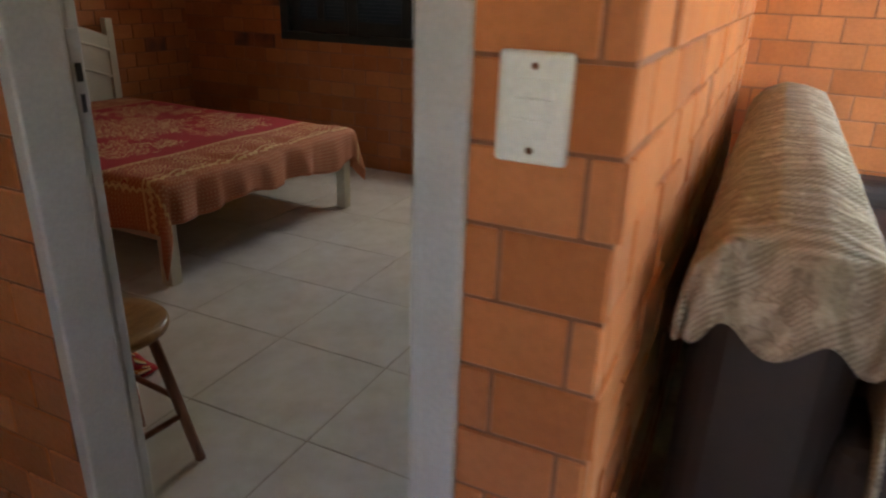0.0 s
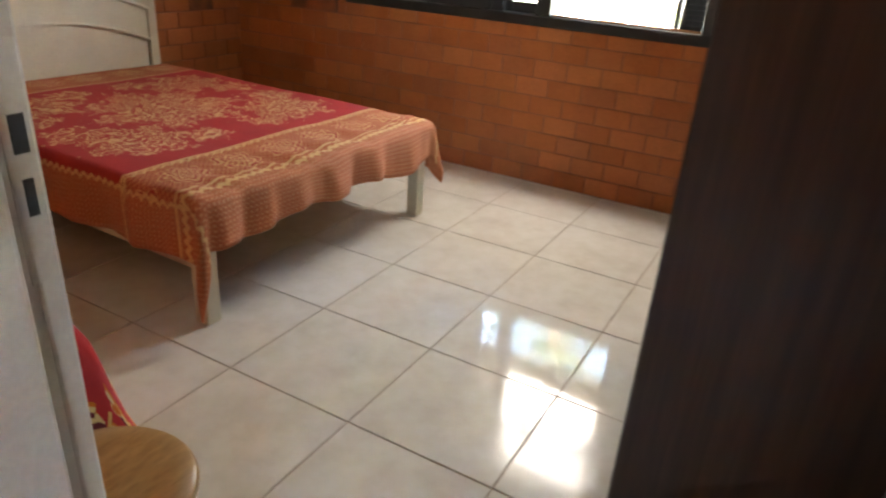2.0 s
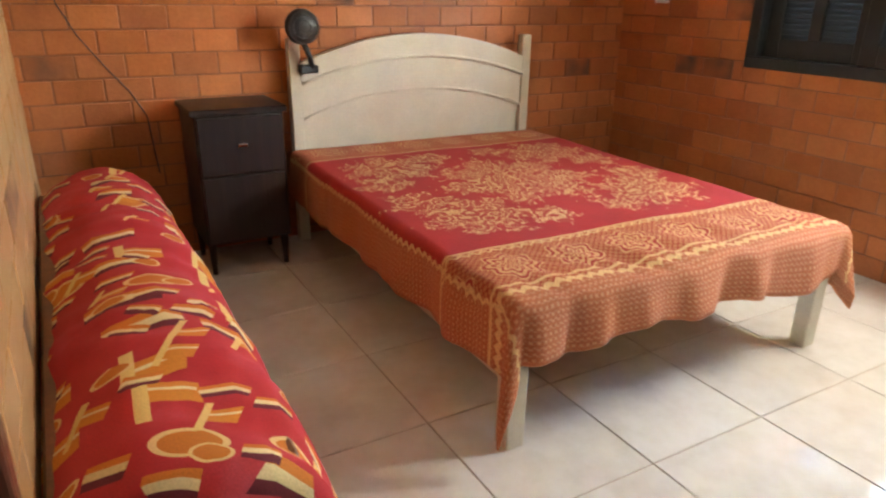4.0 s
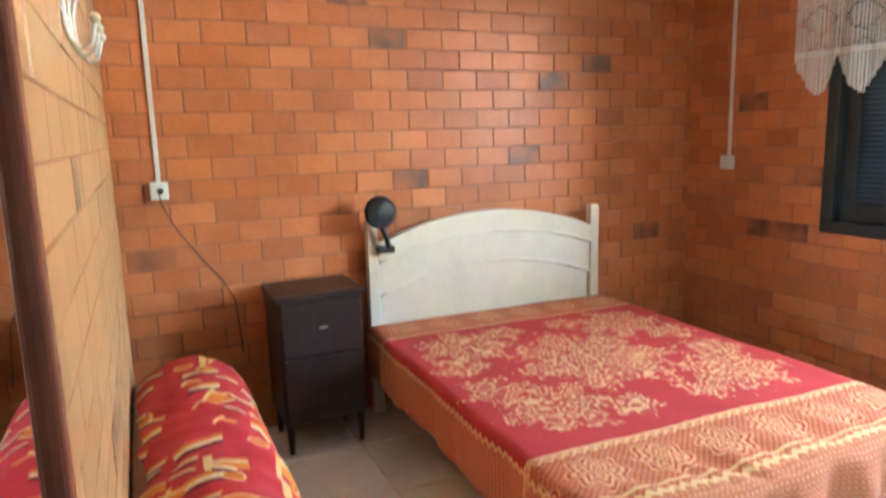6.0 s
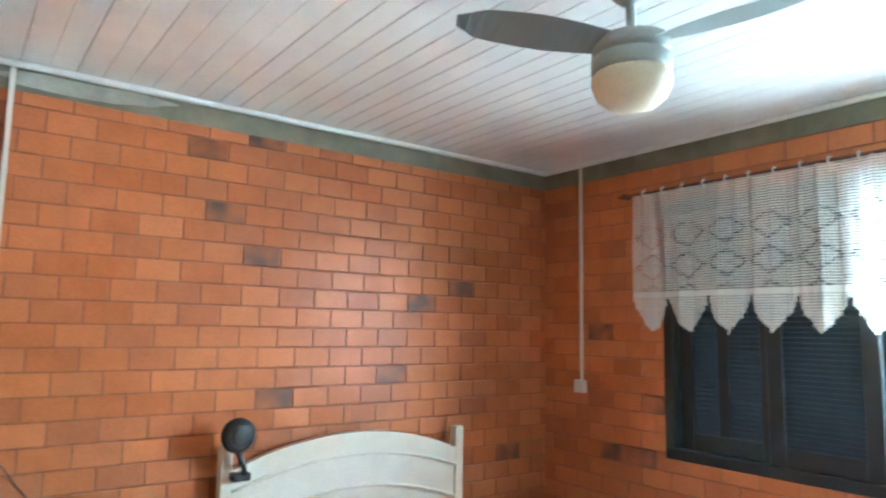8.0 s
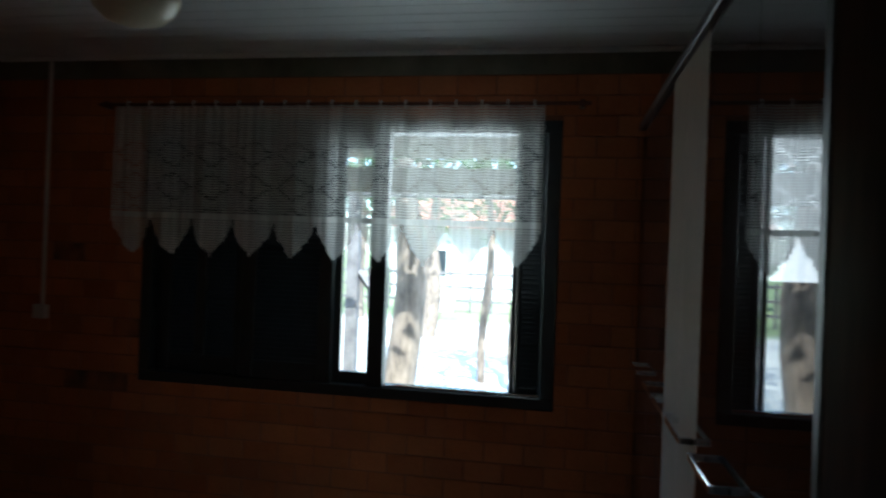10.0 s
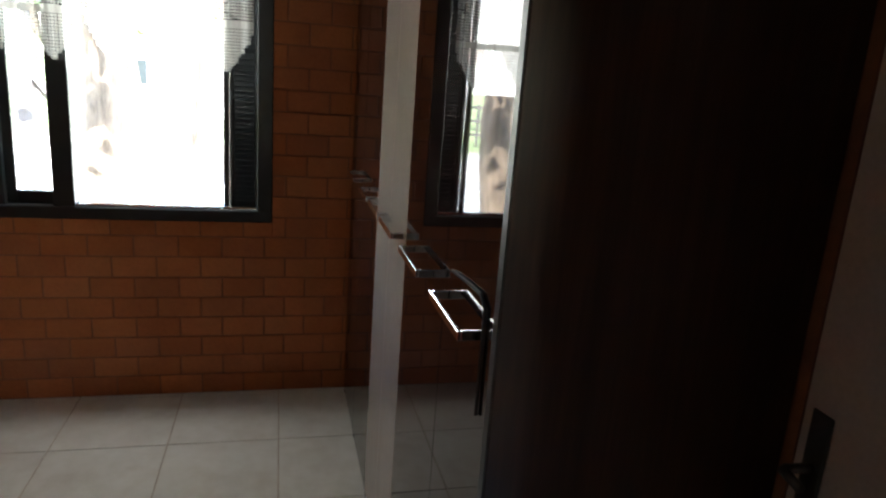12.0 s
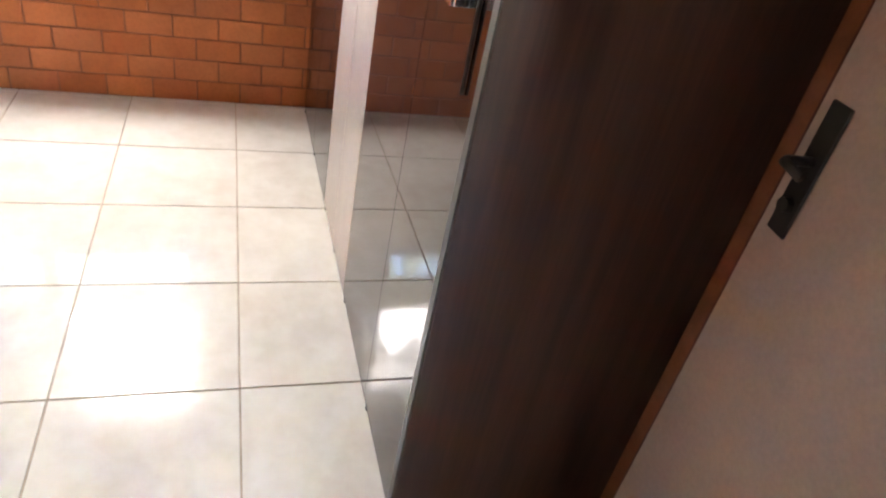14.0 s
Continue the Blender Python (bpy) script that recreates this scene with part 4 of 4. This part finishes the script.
# ---- bench with the red blanket ----
def blanket_material():
    m, t, b = nodes_of("red_printed_blanket")
    uv = t.nodes.new("ShaderNodeUVMap")

    def mth(op, a, c=None):
        n = t.nodes.new("ShaderNodeMath")
        n.operation = op
        for i, v in enumerate((a, c)):
            if isinstance(v, (int, float)):
                n.inputs[i].default_value = v
            elif v is not None:
                t.links.new(v, n.inputs[i])
        return n.outputs[0]

    def within(v, lo, hi):
        return mth("MULTIPLY", mth("GREATER_THAN", v, lo), mth("LESS_THAN", v, hi))

    def motif(colour, scale, shift, keep):
        """Blocks with dark, cream and orange bars, and orange discs with a cream rim, scattered over the cloth."""
        mp = t.nodes.new("ShaderNodeMapping")
        mp.inputs["Scale"].default_value, mp.inputs["Location"].default_value = (scale[0], scale[1], 1), (shift, shift * 1.7, 0)
        mp.inputs["Rotation"].default_value = (0, 0, 0.12 * shift)
        t.links.new(uv.outputs["UV"], mp.inputs["Vector"])
        vo = t.nodes.new("ShaderNodeTexVoronoi")
        vo.voronoi_dimensions = "2D"
        vo.inputs["Scale"].default_value, vo.inputs["Randomness"].default_value = 1.0, 0.7
        t.links.new(mp.outputs["Vector"], vo.inputs["Vector"])
        off = t.nodes.new("ShaderNodeVectorMath")
        off.operation = "SUBTRACT"
        t.links.new(mp.outputs["Vector"], off.inputs[0])
        t.links.new(vo.outputs["Position"], off.inputs[1])
        sp, rn = t.nodes.new("ShaderNodeSeparateXYZ"), t.nodes.new("ShaderNodeSeparateColor")
        t.links.new(off.outputs["Vector"], sp.inputs[0])
        t.links.new(vo.outputs["Color"], rn.inputs[0])
        x, y, r, g = sp.outputs[0], sp.outputs[1], rn.outputs[0], rn.outputs[1]
        y = mth("ADD", mth("ADD", y, mth("MULTIPLY", mth("MULTIPLY", x, x), mth("SUBTRACT", g, 0.3))), mth("MULTIPLY", x, mth("SUBTRACT", rn.outputs[2], 0.5)))
        bar = mth("MULTIPLY", within(x, -0.40, mth("ADD", 0.12, mth("MULTIPLY", g, 0.3))), within(r, 0.0, keep))
        wide = mth("MULTIPLY", within(x, -0.30, 0.26), within(r, keep, keep + 0.16))
        disc = within(r, keep + 0.16, keep + 0.28)
        c = mix(t, mth("MULTIPLY", bar, within(y, -0.26, -0.08)), colour, (0.16, 0.015, 0.03))
        c = mix(t, mth("MULTIPLY", bar, within(y, -0.08, 0.10)), c, (0.80, 0.66, 0.36))
        c = mix(t, mth("MULTIPLY", bar, within(y, 0.10, 0.26)), c, (0.66, 0.20, 0.02))
        c = mix(t, mth("MULTIPLY", wide, within(y, -0.24, 0.30)), c, (0.68, 0.24, 0.025))
        c = mix(t, mth("MULTIPLY", wide, within(y, 0.08, 0.16)), c, (0.80, 0.66, 0.36))
        c = mix(t, mth("MULTIPLY", wide, within(x, -0.30, -0.18)), c, (0.78, 0.56, 0.20))
        d = mth("SQRT", mth("ADD", mth("MULTIPLY", x, x), mth("MULTIPLY", y, y)))
        c = mix(t, mth("MULTIPLY", disc, within(d, -1, 0.30)), c, (0.80, 0.58, 0.26))
        return mix(t, mth("MULTIPLY", disc, within(d, -1, 0.24)), c, (0.62, 0.19, 0.02))

    vec = uv.outputs["UV"]
    red = ramp(t, noise_tex(t, vec, 5.0), [(0.3, (0.44, 0.012, 0.018)), (0.55, (0.54, 0.025, 0.035)), (0.75, (0.60, 0.07, 0.09))])
    c = motif(red, (5.0, 8.0), 0.3, 0.40)
    c = motif(c, (8.5, 13.0), 2.4, 0.30)
    fz = noise_tex(t, vec, 260.0, 2.0)
    c = mix(t, 1.0, c, ramp(t, fz, [(0.3, (0.82, 0.82, 0.82)), (0.7, (1.05, 1.05, 1.05))]), "MULTIPLY")
    t.links.new(c, b.inputs["Base Color"])
    b.inputs["Roughness"].default_value = 0.8
    bump(t, b, fz, 0.3, 0.002)
    return m


def build_bench():
    y0, y1, top = 0.30, 2.22, 0.485
    bench = thing("bench", "low wooden bench along the brick wall under a blanket", "bench")
    part("seat", boxed(XW + 0.012, y0 + 0.05, top - 0.05, -0.54, y1 - 0.02, top - 0.012, bevel=0.006), STOOL_LEG, bench)
    for x in (XW + 0.03, -0.60):
        for y in (y0 + 0.09, y1 - 0.09):
            part("leg", boxed(x, y, 0, x + 0.045, y + 0.045, top - 0.05, bevel=0.003), STOOL_LEG, bench)
    cross = [(XW + 0.012, -0.04), (-0.85, 0.012), (-0.77, 0.045), (-0.68, 0.05), (-0.60, 0.03), (-0.545, -0.012), (-0.515, -0.07), (-0.49, -0.16), (-0.46, -0.28), (-0.43, -0.38), (-0.405, -0.462)]
    fine = []
    for (xa, za), (xb, zb) in zip(cross, cross[1:]):
        for k in range(4):
            fine.append((xa + (xb - xa) * k / 4, za + (zb - za) * k / 4))
    fine.append(cross[-1])
    bm = bmesh.new()
    ny, drop = 90, 12
    rows = []
    for j in range(-drop, ny + 1):
        y = y0 + (y1 - y0) * max(j, 0) / ny
        row = []
        for k, (x, dz) in enumerate(fine):
            u = k / (len(fine) - 1)
            z = top + dz
            if j < 0:
                f = -j / drop
                z = max(0.006, z * (1 - f) + 0.006 * f)
                yy = y - 0.05 * math.sin(f * 1.5) - 0.02 * f * u - 0.02 * f * math.sin(x * 26)
                xx = x + 0.015 * f * u
            else:
                yy, xx = y, x
            w = 0.016 * noise.noise(Vector((x * 5, y * 4, 1.7))) + 0.012 * (0.4 - abs(noise.noise(Vector((x * 4, y * 9 + x * 5, 6.2))))) * 2 + 0.007 * math.sin(y * 23 + x * 9) * u
            row.append(bm.verts.new((xx + w * u * 1.6, yy, max(0.006, z + w * (1 if j >= 0 else 0.3)))))
        rows.append(row)
    uvl = bm.loops.layers.uv.new("UVMap")
    arc = [0.0]
    for (xa, za), (xb, zb) in zip(fine, fine[1:]):
        arc.append(arc[-1] + math.hypot(xb - xa, zb - za))
    run = [(y1 - y0) * j / ny if j >= 0 else j * 0.04 for j in range(-drop, ny + 1)]
    for j, (a, b) in enumerate(zip(rows, rows[1:])):
        for k in range(len(fine) - 1):
            f = bm.faces.new((a[k], a[k + 1], b[k + 1], b[k]))
            for lp, q in zip(f.loops, ((arc[k], run[j]), (arc[k + 1], run[j]), (arc[k + 1], run[j + 1]), (arc[k], run[j + 1]))):
                lp[uvl].uv = q
    ob = solid("blanket", bm, blanket_material(), "red blanket with orange and cream print on the bench", "blanket", smooth=True)
    sol = ob.modifiers.new("thickness", "SOLIDIFY")
    sol.thickness, sol.offset = 0.006, 1


build_bench()

# ---- sofa with the crochet cover ----
LEATHER = plain("dark_brown_sofa_fabric", (0.03, 0.017, 0.012), 0.6, vary=0.25, scale=7, relief=0.3)


def throw_material():
    m, t, b = nodes_of("cream_crochet_throw")
    v = world_coords(t)
    wv = t.nodes.new("ShaderNodeTexWave")
    wv.bands_direction = "X"
    wv.inputs["Scale"].default_value, wv.inputs["Distortion"].default_value = 14.0, 3.0
    t.links.new(v, wv.inputs["Vector"])
    rot = t.nodes.new("ShaderNodeMapping")
    rot.inputs["Rotation"].default_value = (0.6, 0.78, 0.5)
    t.links.new(v, rot.inputs["Vector"])
    vo = t.nodes.new("ShaderNodeTexVoronoi")
    vo.feature = "DISTANCE_TO_EDGE"
    vo.inputs["Scale"].default_value = 9.0
    t.links.new(rot.outputs["Vector"], vo.inputs["Vector"])
    n = noise_tex(t, v, 190.0, 3.0)
    lad = t.nodes.new("ShaderNodeTexWave")
    lad.bands_direction = "DIAGONAL"
    lad.inputs["Scale"].default_value, lad.inputs["Distortion"].default_value = 52.0, 0.8
    t.links.new(v, lad.inputs["Vector"])
    ladder = ramp(t, lad.outputs["Fac"], [(0.25, (0.27, 0.205, 0.14)), (0.65, (0.48, 0.40, 0.29))])
    rose = noise_tex(t, v, 26.0, 2.0)
    solid_part = ramp(t, rose, [(0.40, (0.46, 0.375, 0.265)), (0.47, (0.30, 0.235, 0.165)), (0.53, (0.50, 0.42, 0.30))])
    patch = ramp(t, vo.outputs["Distance"], [(0.13, (0, 0, 0)), (0.17, (1, 1, 1))])
    c = mix(t, patch, ladder, solid_part)
    c = mix(t, 1.0, c, ramp(t, wv.outputs["Fac"], [(0.2, (0.72, 0.70, 0.66)), (0.7, (1, 1, 1))]), "MULTIPLY")
    c = mix(t, 1.0, c, ramp(t, n, [(0.3, (0.7, 0.68, 0.64)), (0.7, (1.05, 1.05, 1.05))]), "MULTIPLY")
    t.links.new(c, b.inputs["Base Color"])
    b.inputs["Roughness"].default_value = 0.95
    bump(t, b, wv.outputs["Fac"], 0.6, 0.008)
    return m


THROW = throw_material()


def build_sofa():
    sofa = thing("sofa", "dark brown upholstered sofa against the brick wall", "sofa")
    x0, x1, yb = -0.68, 1.34, YSO - 0.075
    part("base", boxed(x0 + 0.02, yb - 0.82, 0.06, x1 - 0.02, yb - 0.02, 0.40, bevel=0.03, seg=3), LEATHER, sofa)
    part("backrest", boxed(x0, yb - 0.26, 0.06, x1, yb, 0.85, bevel=0.085, seg=5), LEATHER, sofa)
    for x in (x0, x1 - 0.2):
        part("armrest", boxed(x, yb - 0.85, 0.06, x + 0.2, yb - 0.24, 0.60, bevel=0.06, seg=4), LEATHER, sofa)
    for k in range(2):
        part("seat_cushion", boxed(x0 + 0.21 + k * 0.81, yb - 0.83, 0.38, x0 + 1.005 + k * 0.81, yb - 0.26, 0.52, bevel=0.04, seg=3), LEATHER, sofa)
    for x in (x0 + 0.06, x1 - 0.1):
        for y in (yb - 0.8, yb - 0.06):
            part("foot", boxed(x, y, 0, x + 0.04, y + 0.04, 0.062), BLACK, sofa)
    # cover over the backrest: knitted ribs, folded down on both long sides and over the near end
    prof = [(-0.30, 0.50), (-0.292, 0.62), (-0.285, 0.74), (-0.275, 0.83), (-0.235, 0.89), (-0.17, 0.915), (-0.10, 0.915), (-0.035, 0.89), (0.004, 0.84), (0.014, 0.80), (0.016, 0.76)]
    fine = []
    for (ya, za), (yb2, zb) in zip(prof, prof[1:]):
        for k in range(5):
            fine.append((ya + (yb2 - ya) * k / 5, za + (zb - za) * k / 5))
    fine.append(prof[-1])
    bm = bmesh.new()
    uvl = bm.loops.layers.uv.new("UVMap")
    n, drop, rows = 150, 16, []
    for j in range(-drop, n + 1):
        x = x0 + 0.01 + (x1 - x0 - 0.05) * max(j, 0) / n
        row = []
        for k, (y, z) in enumerate(fine):
            if j < 0:
                f = -j / drop
                zz = min(z, 0.90 - 0.15 * f + 0.022 * math.sin(k * 0.6) * f)
                xx = x - 0.03 - 0.02 * f - 0.012 * math.sin(k * 0.55)
            else:
                zz, xx = z, x
            rib = 0.006 * math.sin(x * 150) + 0.010 * noise.noise(Vector((x * 7, y * 9, 2.2)))
            row.append(bm.verts.new((xx, yb + y, zz + rib)))
        rows.append(row)
    for a, b in zip(rows, rows[1:]):
        for k in range(len(fine) - 1):
            bm.faces.new((a[k], a[k + 1], b[k + 1], b[k]))
    rim = [v.co.copy() for v in rows[0]]
    ob = solid("sofa_throw", bm, THROW, "cream crochet throw over the sofa back", "throw", smooth=True)
    sol = ob.modifiers.new("thickness", "SOLIDIFY")
    sol.thickness, sol.offset = 0.006, 1
    bm = bmesh.new()
    tube(bm, rim, 0.006, 6)
    part("hem", bm, THROW, ob, "crochet edging cord")


build_sofa()

# ---- living room shell ----
wall_living_east = wall("wall_living_east", [(LX1, LY0, -0.5, LX1 + 0.12, YSO, H)], MORTAR, "orange brick wall of the living room")
# Walls out of view; openings placed and sized to bring in daylight.
wall("wall_living_west", [(LX0 - 0.12, LY0, -0.5, LX0, -2.5, H), (LX0 - 0.12, -1.85, -0.5, LX0, YN, H), (LX0 - 0.12, -2.5, -0.5, LX0, -1.85, 1.15), (LX0 - 0.12, -2.5, 1.8, LX0, -1.85, H)], MORTAR, "unseen brick wall with a small opening added for daylight")
wall("wall_living_south", [(LX0, LY0 - 0.12, -0.5, -0.5, LY0, H), (1.3, LY0 - 0.12, -0.5, LX1, LY0, H), (-0.5, LY0 - 0.12, -0.5, 1.3, LY0, 0.5), (-0.5, LY0 - 0.12, 2.3, 1.3, LY0, H)], MORTAR, "unseen brick wall with an opening added for daylight")
wall("wall_hall_north", [(LX0, YN, -0.5, XWO, YN + 0.12, H)], MORTAR, "brick wall closing the hall")
# ---- ground and yard ----
def ground_material():
    m, t, b = nodes_of("grass_and_pale_sand")
    v = world_coords(t)
    n1, n2 = noise_tex(t, v, 0.5, 3.0), noise_tex(t, v, 14.0, 5.0)
    sp = t.nodes.new("ShaderNodeSeparateXYZ")
    t.links.new(v, sp.inputs[0])
    e = t.nodes.new("ShaderNodeMath")
    e.operation = "MULTIPLY_ADD"
    t.links.new(n1, e.inputs[0])
    e.inputs[1].default_value = 2.5
    t.links.new(sp.outputs[0], e.inputs[2])
    grass = ramp(t, n2, [(0.3, (0.11, 0.15, 0.05)), (0.7, (0.25, 0.28, 0.12))])
    sand = ramp(t, n2, [(0.3, (0.42, 0.39, 0.33)), (0.7, (0.56, 0.53, 0.46))])
    lo = t.nodes.new("ShaderNodeMapRange")
    lo.inputs["From Min"].default_value, lo.inputs["From Max"].default_value = 6.6, 7.2
    t.links.new(e.outputs[0], lo.inputs["Value"])
    hi = t.nodes.new("ShaderNodeMapRange")
    hi.inputs["From Min"].default_value, hi.inputs["From Max"].default_value = 19.0, 20.0
    t.links.new(e.outputs[0], hi.inputs["Value"])
    d = t.nodes.new("ShaderNodeMath")
    d.operation = "SUBTRACT"
    t.links.new(lo.outputs["Result"], d.inputs[0])
    t.links.new(hi.outputs["Result"], d.inputs[1])
    t.links.new(mix(t, d.outputs[0], grass, sand), b.inputs["Base Color"])
    b.inputs["Roughness"].default_value = 0.95
    bump(t, b, n2, 0.6, 0.05)
    return m


solid("ground", boxed(-400, -400, -0.9, 400, 400, -0.45), ground_material(), "yard with grass and a pale sandy path", "ground", "structure")
BARK = plain("grey_brown_bark", (0.20, 0.15, 0.11), 0.9, vary=0.4, scale=6, relief=0.9, fine=40, stretch=(3, 3, 0.8))
LEAF = plain("tree_leaves", (0.07, 0.13, 0.025), 0.6, vary=0.5, scale=2, relief=0)
BEAM_WOOD = plain("pale_weathered_board", (0.42, 0.38, 0.33), 0.8, vary=0.15, scale=4, relief=0.3)
GREY_WOOD = plain("weathered_grey_timber", (0.16, 0.14, 0.13), 0.8, vary=0.3, scale=8, relief=0.5)


def build_tree(x, y, lean, height, r, crown):
    t = thing("tree", "garden tree with a bare grey-brown trunk and loose crown", "tree", (x, y, -0.45), group="yard trees")
    bm = bmesh.new()
    pts = [(lean * u + 0.05 * math.sin(u * 7 + x), 0.06 * math.sin(u * 9 + y), height * u) for u in [k / 8 for k in range(9)]]
    rings = []
    for k, p in enumerate(pts):
        rr = r * (1.25 - 0.7 * k / 8)
        rings.append([bm.verts.new((p[0] + rr * (1 + 0.18 * math.sin(3 * q + k)) * math.cos(q), p[1] + rr * (1 + 0.18 * math.cos(2 * q + k)) * math.sin(q), p[2])) for q in [i * math.pi / 6 for i in range(12)]])
    for a, b in zip(rings, rings[1:]):
        for k in range(12):
            bm.faces.new((a[k], a[(k + 1) % 12], b[(k + 1) % 12], b[k]))
    tips = []
    for k in range(6):
        a = k * 1.05 + x
        p0 = Vector(pts[5 + k % 3])
        p1 = p0 + Vector((math.cos(a) * crown * 0.6, math.sin(a) * crown * 0.6, 0.5 + 0.25 * (k % 3)))
        rod(bm, p0, p1, r * 0.35, r * 0.12, 7)
        tips.append(p1)
    part("trunk", bm, BARK, t, smooth=True)
    bm = bmesh.new()
    rng = random.Random(int(x * 100) + int(y * 10))
    for k in range(900):
        c = rng.choice(tips) + Vector((rng.gauss(0, crown * 0.35), rng.gauss(0, crown * 0.35), rng.gauss(0.15, crown * 0.22)))
        d1 = Vector((rng.gauss(0, 1), rng.gauss(0, 1), rng.gauss(0, 1))).normalized() * 0.11
        d2 = d1.cross(Vector((rng.gauss(0, 1), rng.gauss(0, 1), rng.gauss(0, 1)))).normalized() * 0.045
        bm.faces.new([bm.verts.new(q) for q in (c - d1, c + d2, c + d1, c - d2)])
    part("crown", bm, LEAF, t)


build_tree(6.2, 1.25, 0.0, 4.4, 0.15, 1.5)
build_tree(9.5, 0.72, -0.15, 4.6, 0.06, 1.5)
build_tree(9.0, 0.22, 0.1, 4.4, 0.055, 1.3)
build_tree(14.5, 2.6, 0.4, 4.2, 0.16, 2.0)
build_tree(16.5, -2.4, -0.3, 4.5, 0.18, 2.2)
build_tree(18.0, 5.5, 0.2, 4.8, 0.2, 2.4)

porch = thing("porch", "grey timber porch with a post, brace and eave beam", "porch")
part("post", boxed(5.4, 1.55, -0.45, 5.52, 1.67, 2.10, bevel=0.006), GREY_WOOD, porch)
bm = bmesh.new()
rod(bm, (5.46, 1.56, 1.36), (5.46, 1.31, 1.04), 0.04, 0.04, 4)
part("brace", bm, GREY_WOOD, porch)
part("eave_beam", boxed(3.35, -4.0, 1.96, 3.45, 5.0, 2.12, bevel=0.006), BEAM_WOOD, porch, "pale grey-beige eave beam")
part("cross_beam", boxed(5.40, -4.0, 2.10, 5.52, 5.0, 2.28, bevel=0.006), GREY_WOOD, porch)
bm = bmesh.new()
box(bm, -0.62, -4.5, -0.02, 0.62, 4.5, 0.02)
bmesh.ops.rotate(bm, verts=bm.verts, cent=(0, 0, 0), matrix=Matrix.Rotation(radians(13), 3, "Y"))
bmesh.ops.translate(bm, verts=bm.verts, vec=(3.03, 0.5, 2.38))
part("roof", bm, BEAM_WOOD, porch)
for y in (-3.5, -1.6, 2.6, 4.4):
    part("rafter_post", boxed(3.36, y, -0.45, 3.44, y + 0.08, 1.96), GREY_WOOD, porch)
    part("prop", boxed(3.37, y, 2.12, 3.43, y + 0.06, 2.30), GREY_WOOD, porch)
for k in range(14):
    z = -0.3 + k * 0.075
    if k < 12:
        part("rail_slat", boxed(5.43, 1.70, z + 0.2, 5.46, 3.6, z + 0.245), GREY_WOOD, porch)

fence = thing("fence", "grey wire and timber fence behind the yard", "fence")
for k in range(26):
    part("post", boxed(21.0, -8 + k * 0.7, -0.45, 21.08, -7.92 + k * 0.7, 0.95), GREY_WOOD, fence)
for z in (-0.1, 0.35, 0.8):
    part("rail", boxed(20.96, -8, z, 21.0, 9.6, z + 0.09), GREY_WOOD, fence)
bm = bmesh.new()
box(bm, -0.015, -0.22, 0.0, 0.015, 0.22, 0.80, bevel=0.004)
bmesh.ops.rotate(bm, verts=bm.verts, cent=(0, 0, 0), matrix=Matrix.Rotation(radians(14), 3, "Y") @ Matrix.Rotation(radians(6), 3, "X"))
solid("board", bm, WHITE_TRIM, "white painted board leaning against the fence", "board", at=(20.74, 3.3, -0.44))
house = thing("house", "pale rendered neighbouring house with a tiled roof", "house")
PALE = plain("pale_render", (0.62, 0.60, 0.55), 0.9, vary=0.1, scale=1.0, relief=0.3)
part("wall", boxed(28, -7, -0.45, 34, 7, 2.6), PALE, house)
bm = bmesh.new()
vs = [bm.verts.new(p) for p in ((27.5, -7.5, 2.6), (34.5, -7.5, 2.6), (31, -7.5, 4.4), (27.5, 7.5, 2.6), (34.5, 7.5, 2.6), (31, 7.5, 4.4))]
for f in ((0, 1, 2), (3, 5, 4), (0, 2, 5, 3), (1, 4, 5, 2), (0, 3, 4, 1)):
    bm.faces.new([vs[i] for i in f])
part("roof", bm, plain("clay_roof", (0.30, 0.13, 0.08), 0.8, vary=0.2, scale=3), house)
for y in (-4.5, -1.2, 4.6):
    part("window", boxed(27.96, y, 0.5, 28.0, y + 1.2, 1.6), DARK_FRAME, house)
# ---- tiles and bricks ----
lay_tiles(XW, YS, XE, YN)
lay_tiles(XWO - 1.2, YSO - 0.6, XW, DY1 + 0.6)
lay_bricks(wall_north, (XW, YN), (1, 0), 0, XE - XW, BEAM, start=0.121, near=(1.6, 1.6), low=-0.0535,
           burnt=[(1.034, 2.055), (1.242, 1.85), (2.49, 1.752), (2.218, 1.655), (1.334, 1.173), (1.247, 2.40), (0.977, 2.33), (2.868, 0.781), (2.016, 1.282), (0.15, 0.87)])
lay_bricks(wall_east, (XE, YN), (0, -1), -90, YN - YS, BEAM, holes=[(YN - WY1, YN - WY0, WZ0, WZ1)], start=0.08, near=(2.2, 0.8), burnt=[(0.77, 1.158), (0.584, 0.859), (0.42, 1.551), (0.425, 0.197), (1.885, 0.358), (0.75, 0.86)])
lay_bricks(wall_west, (XW, DY1), (0, 1), 90, YN - DY1, BEAM, start=0.1, near=(1.4, 1.5), material=TAN_BRICK, joint=0.0012)
lay_bricks(wall_south, (XE, YSO), (-1, 0), 0, XE - XWO, BEAM, start=0.05, near=(2.6, 1.0), limit=200, uneven=3.0)
lay_bricks(wall_west, (XWO, DY0), (0, -1), -90, DY0 - YSO, BEAM, start=0.14, near=(0.1, 1.0))
lay_bricks(wall_west, (XWO, YN), (0, -1), -90, YN - DY1, BEAM, start=0.02, near=(2.7, 1.0), limit=120)
lay_bricks(wall_living_east, (LX1, YSO), (0, -1), -90, YSO - LY0, BEAM, start=0.05, near=(0.3, 1.0), limit=150)
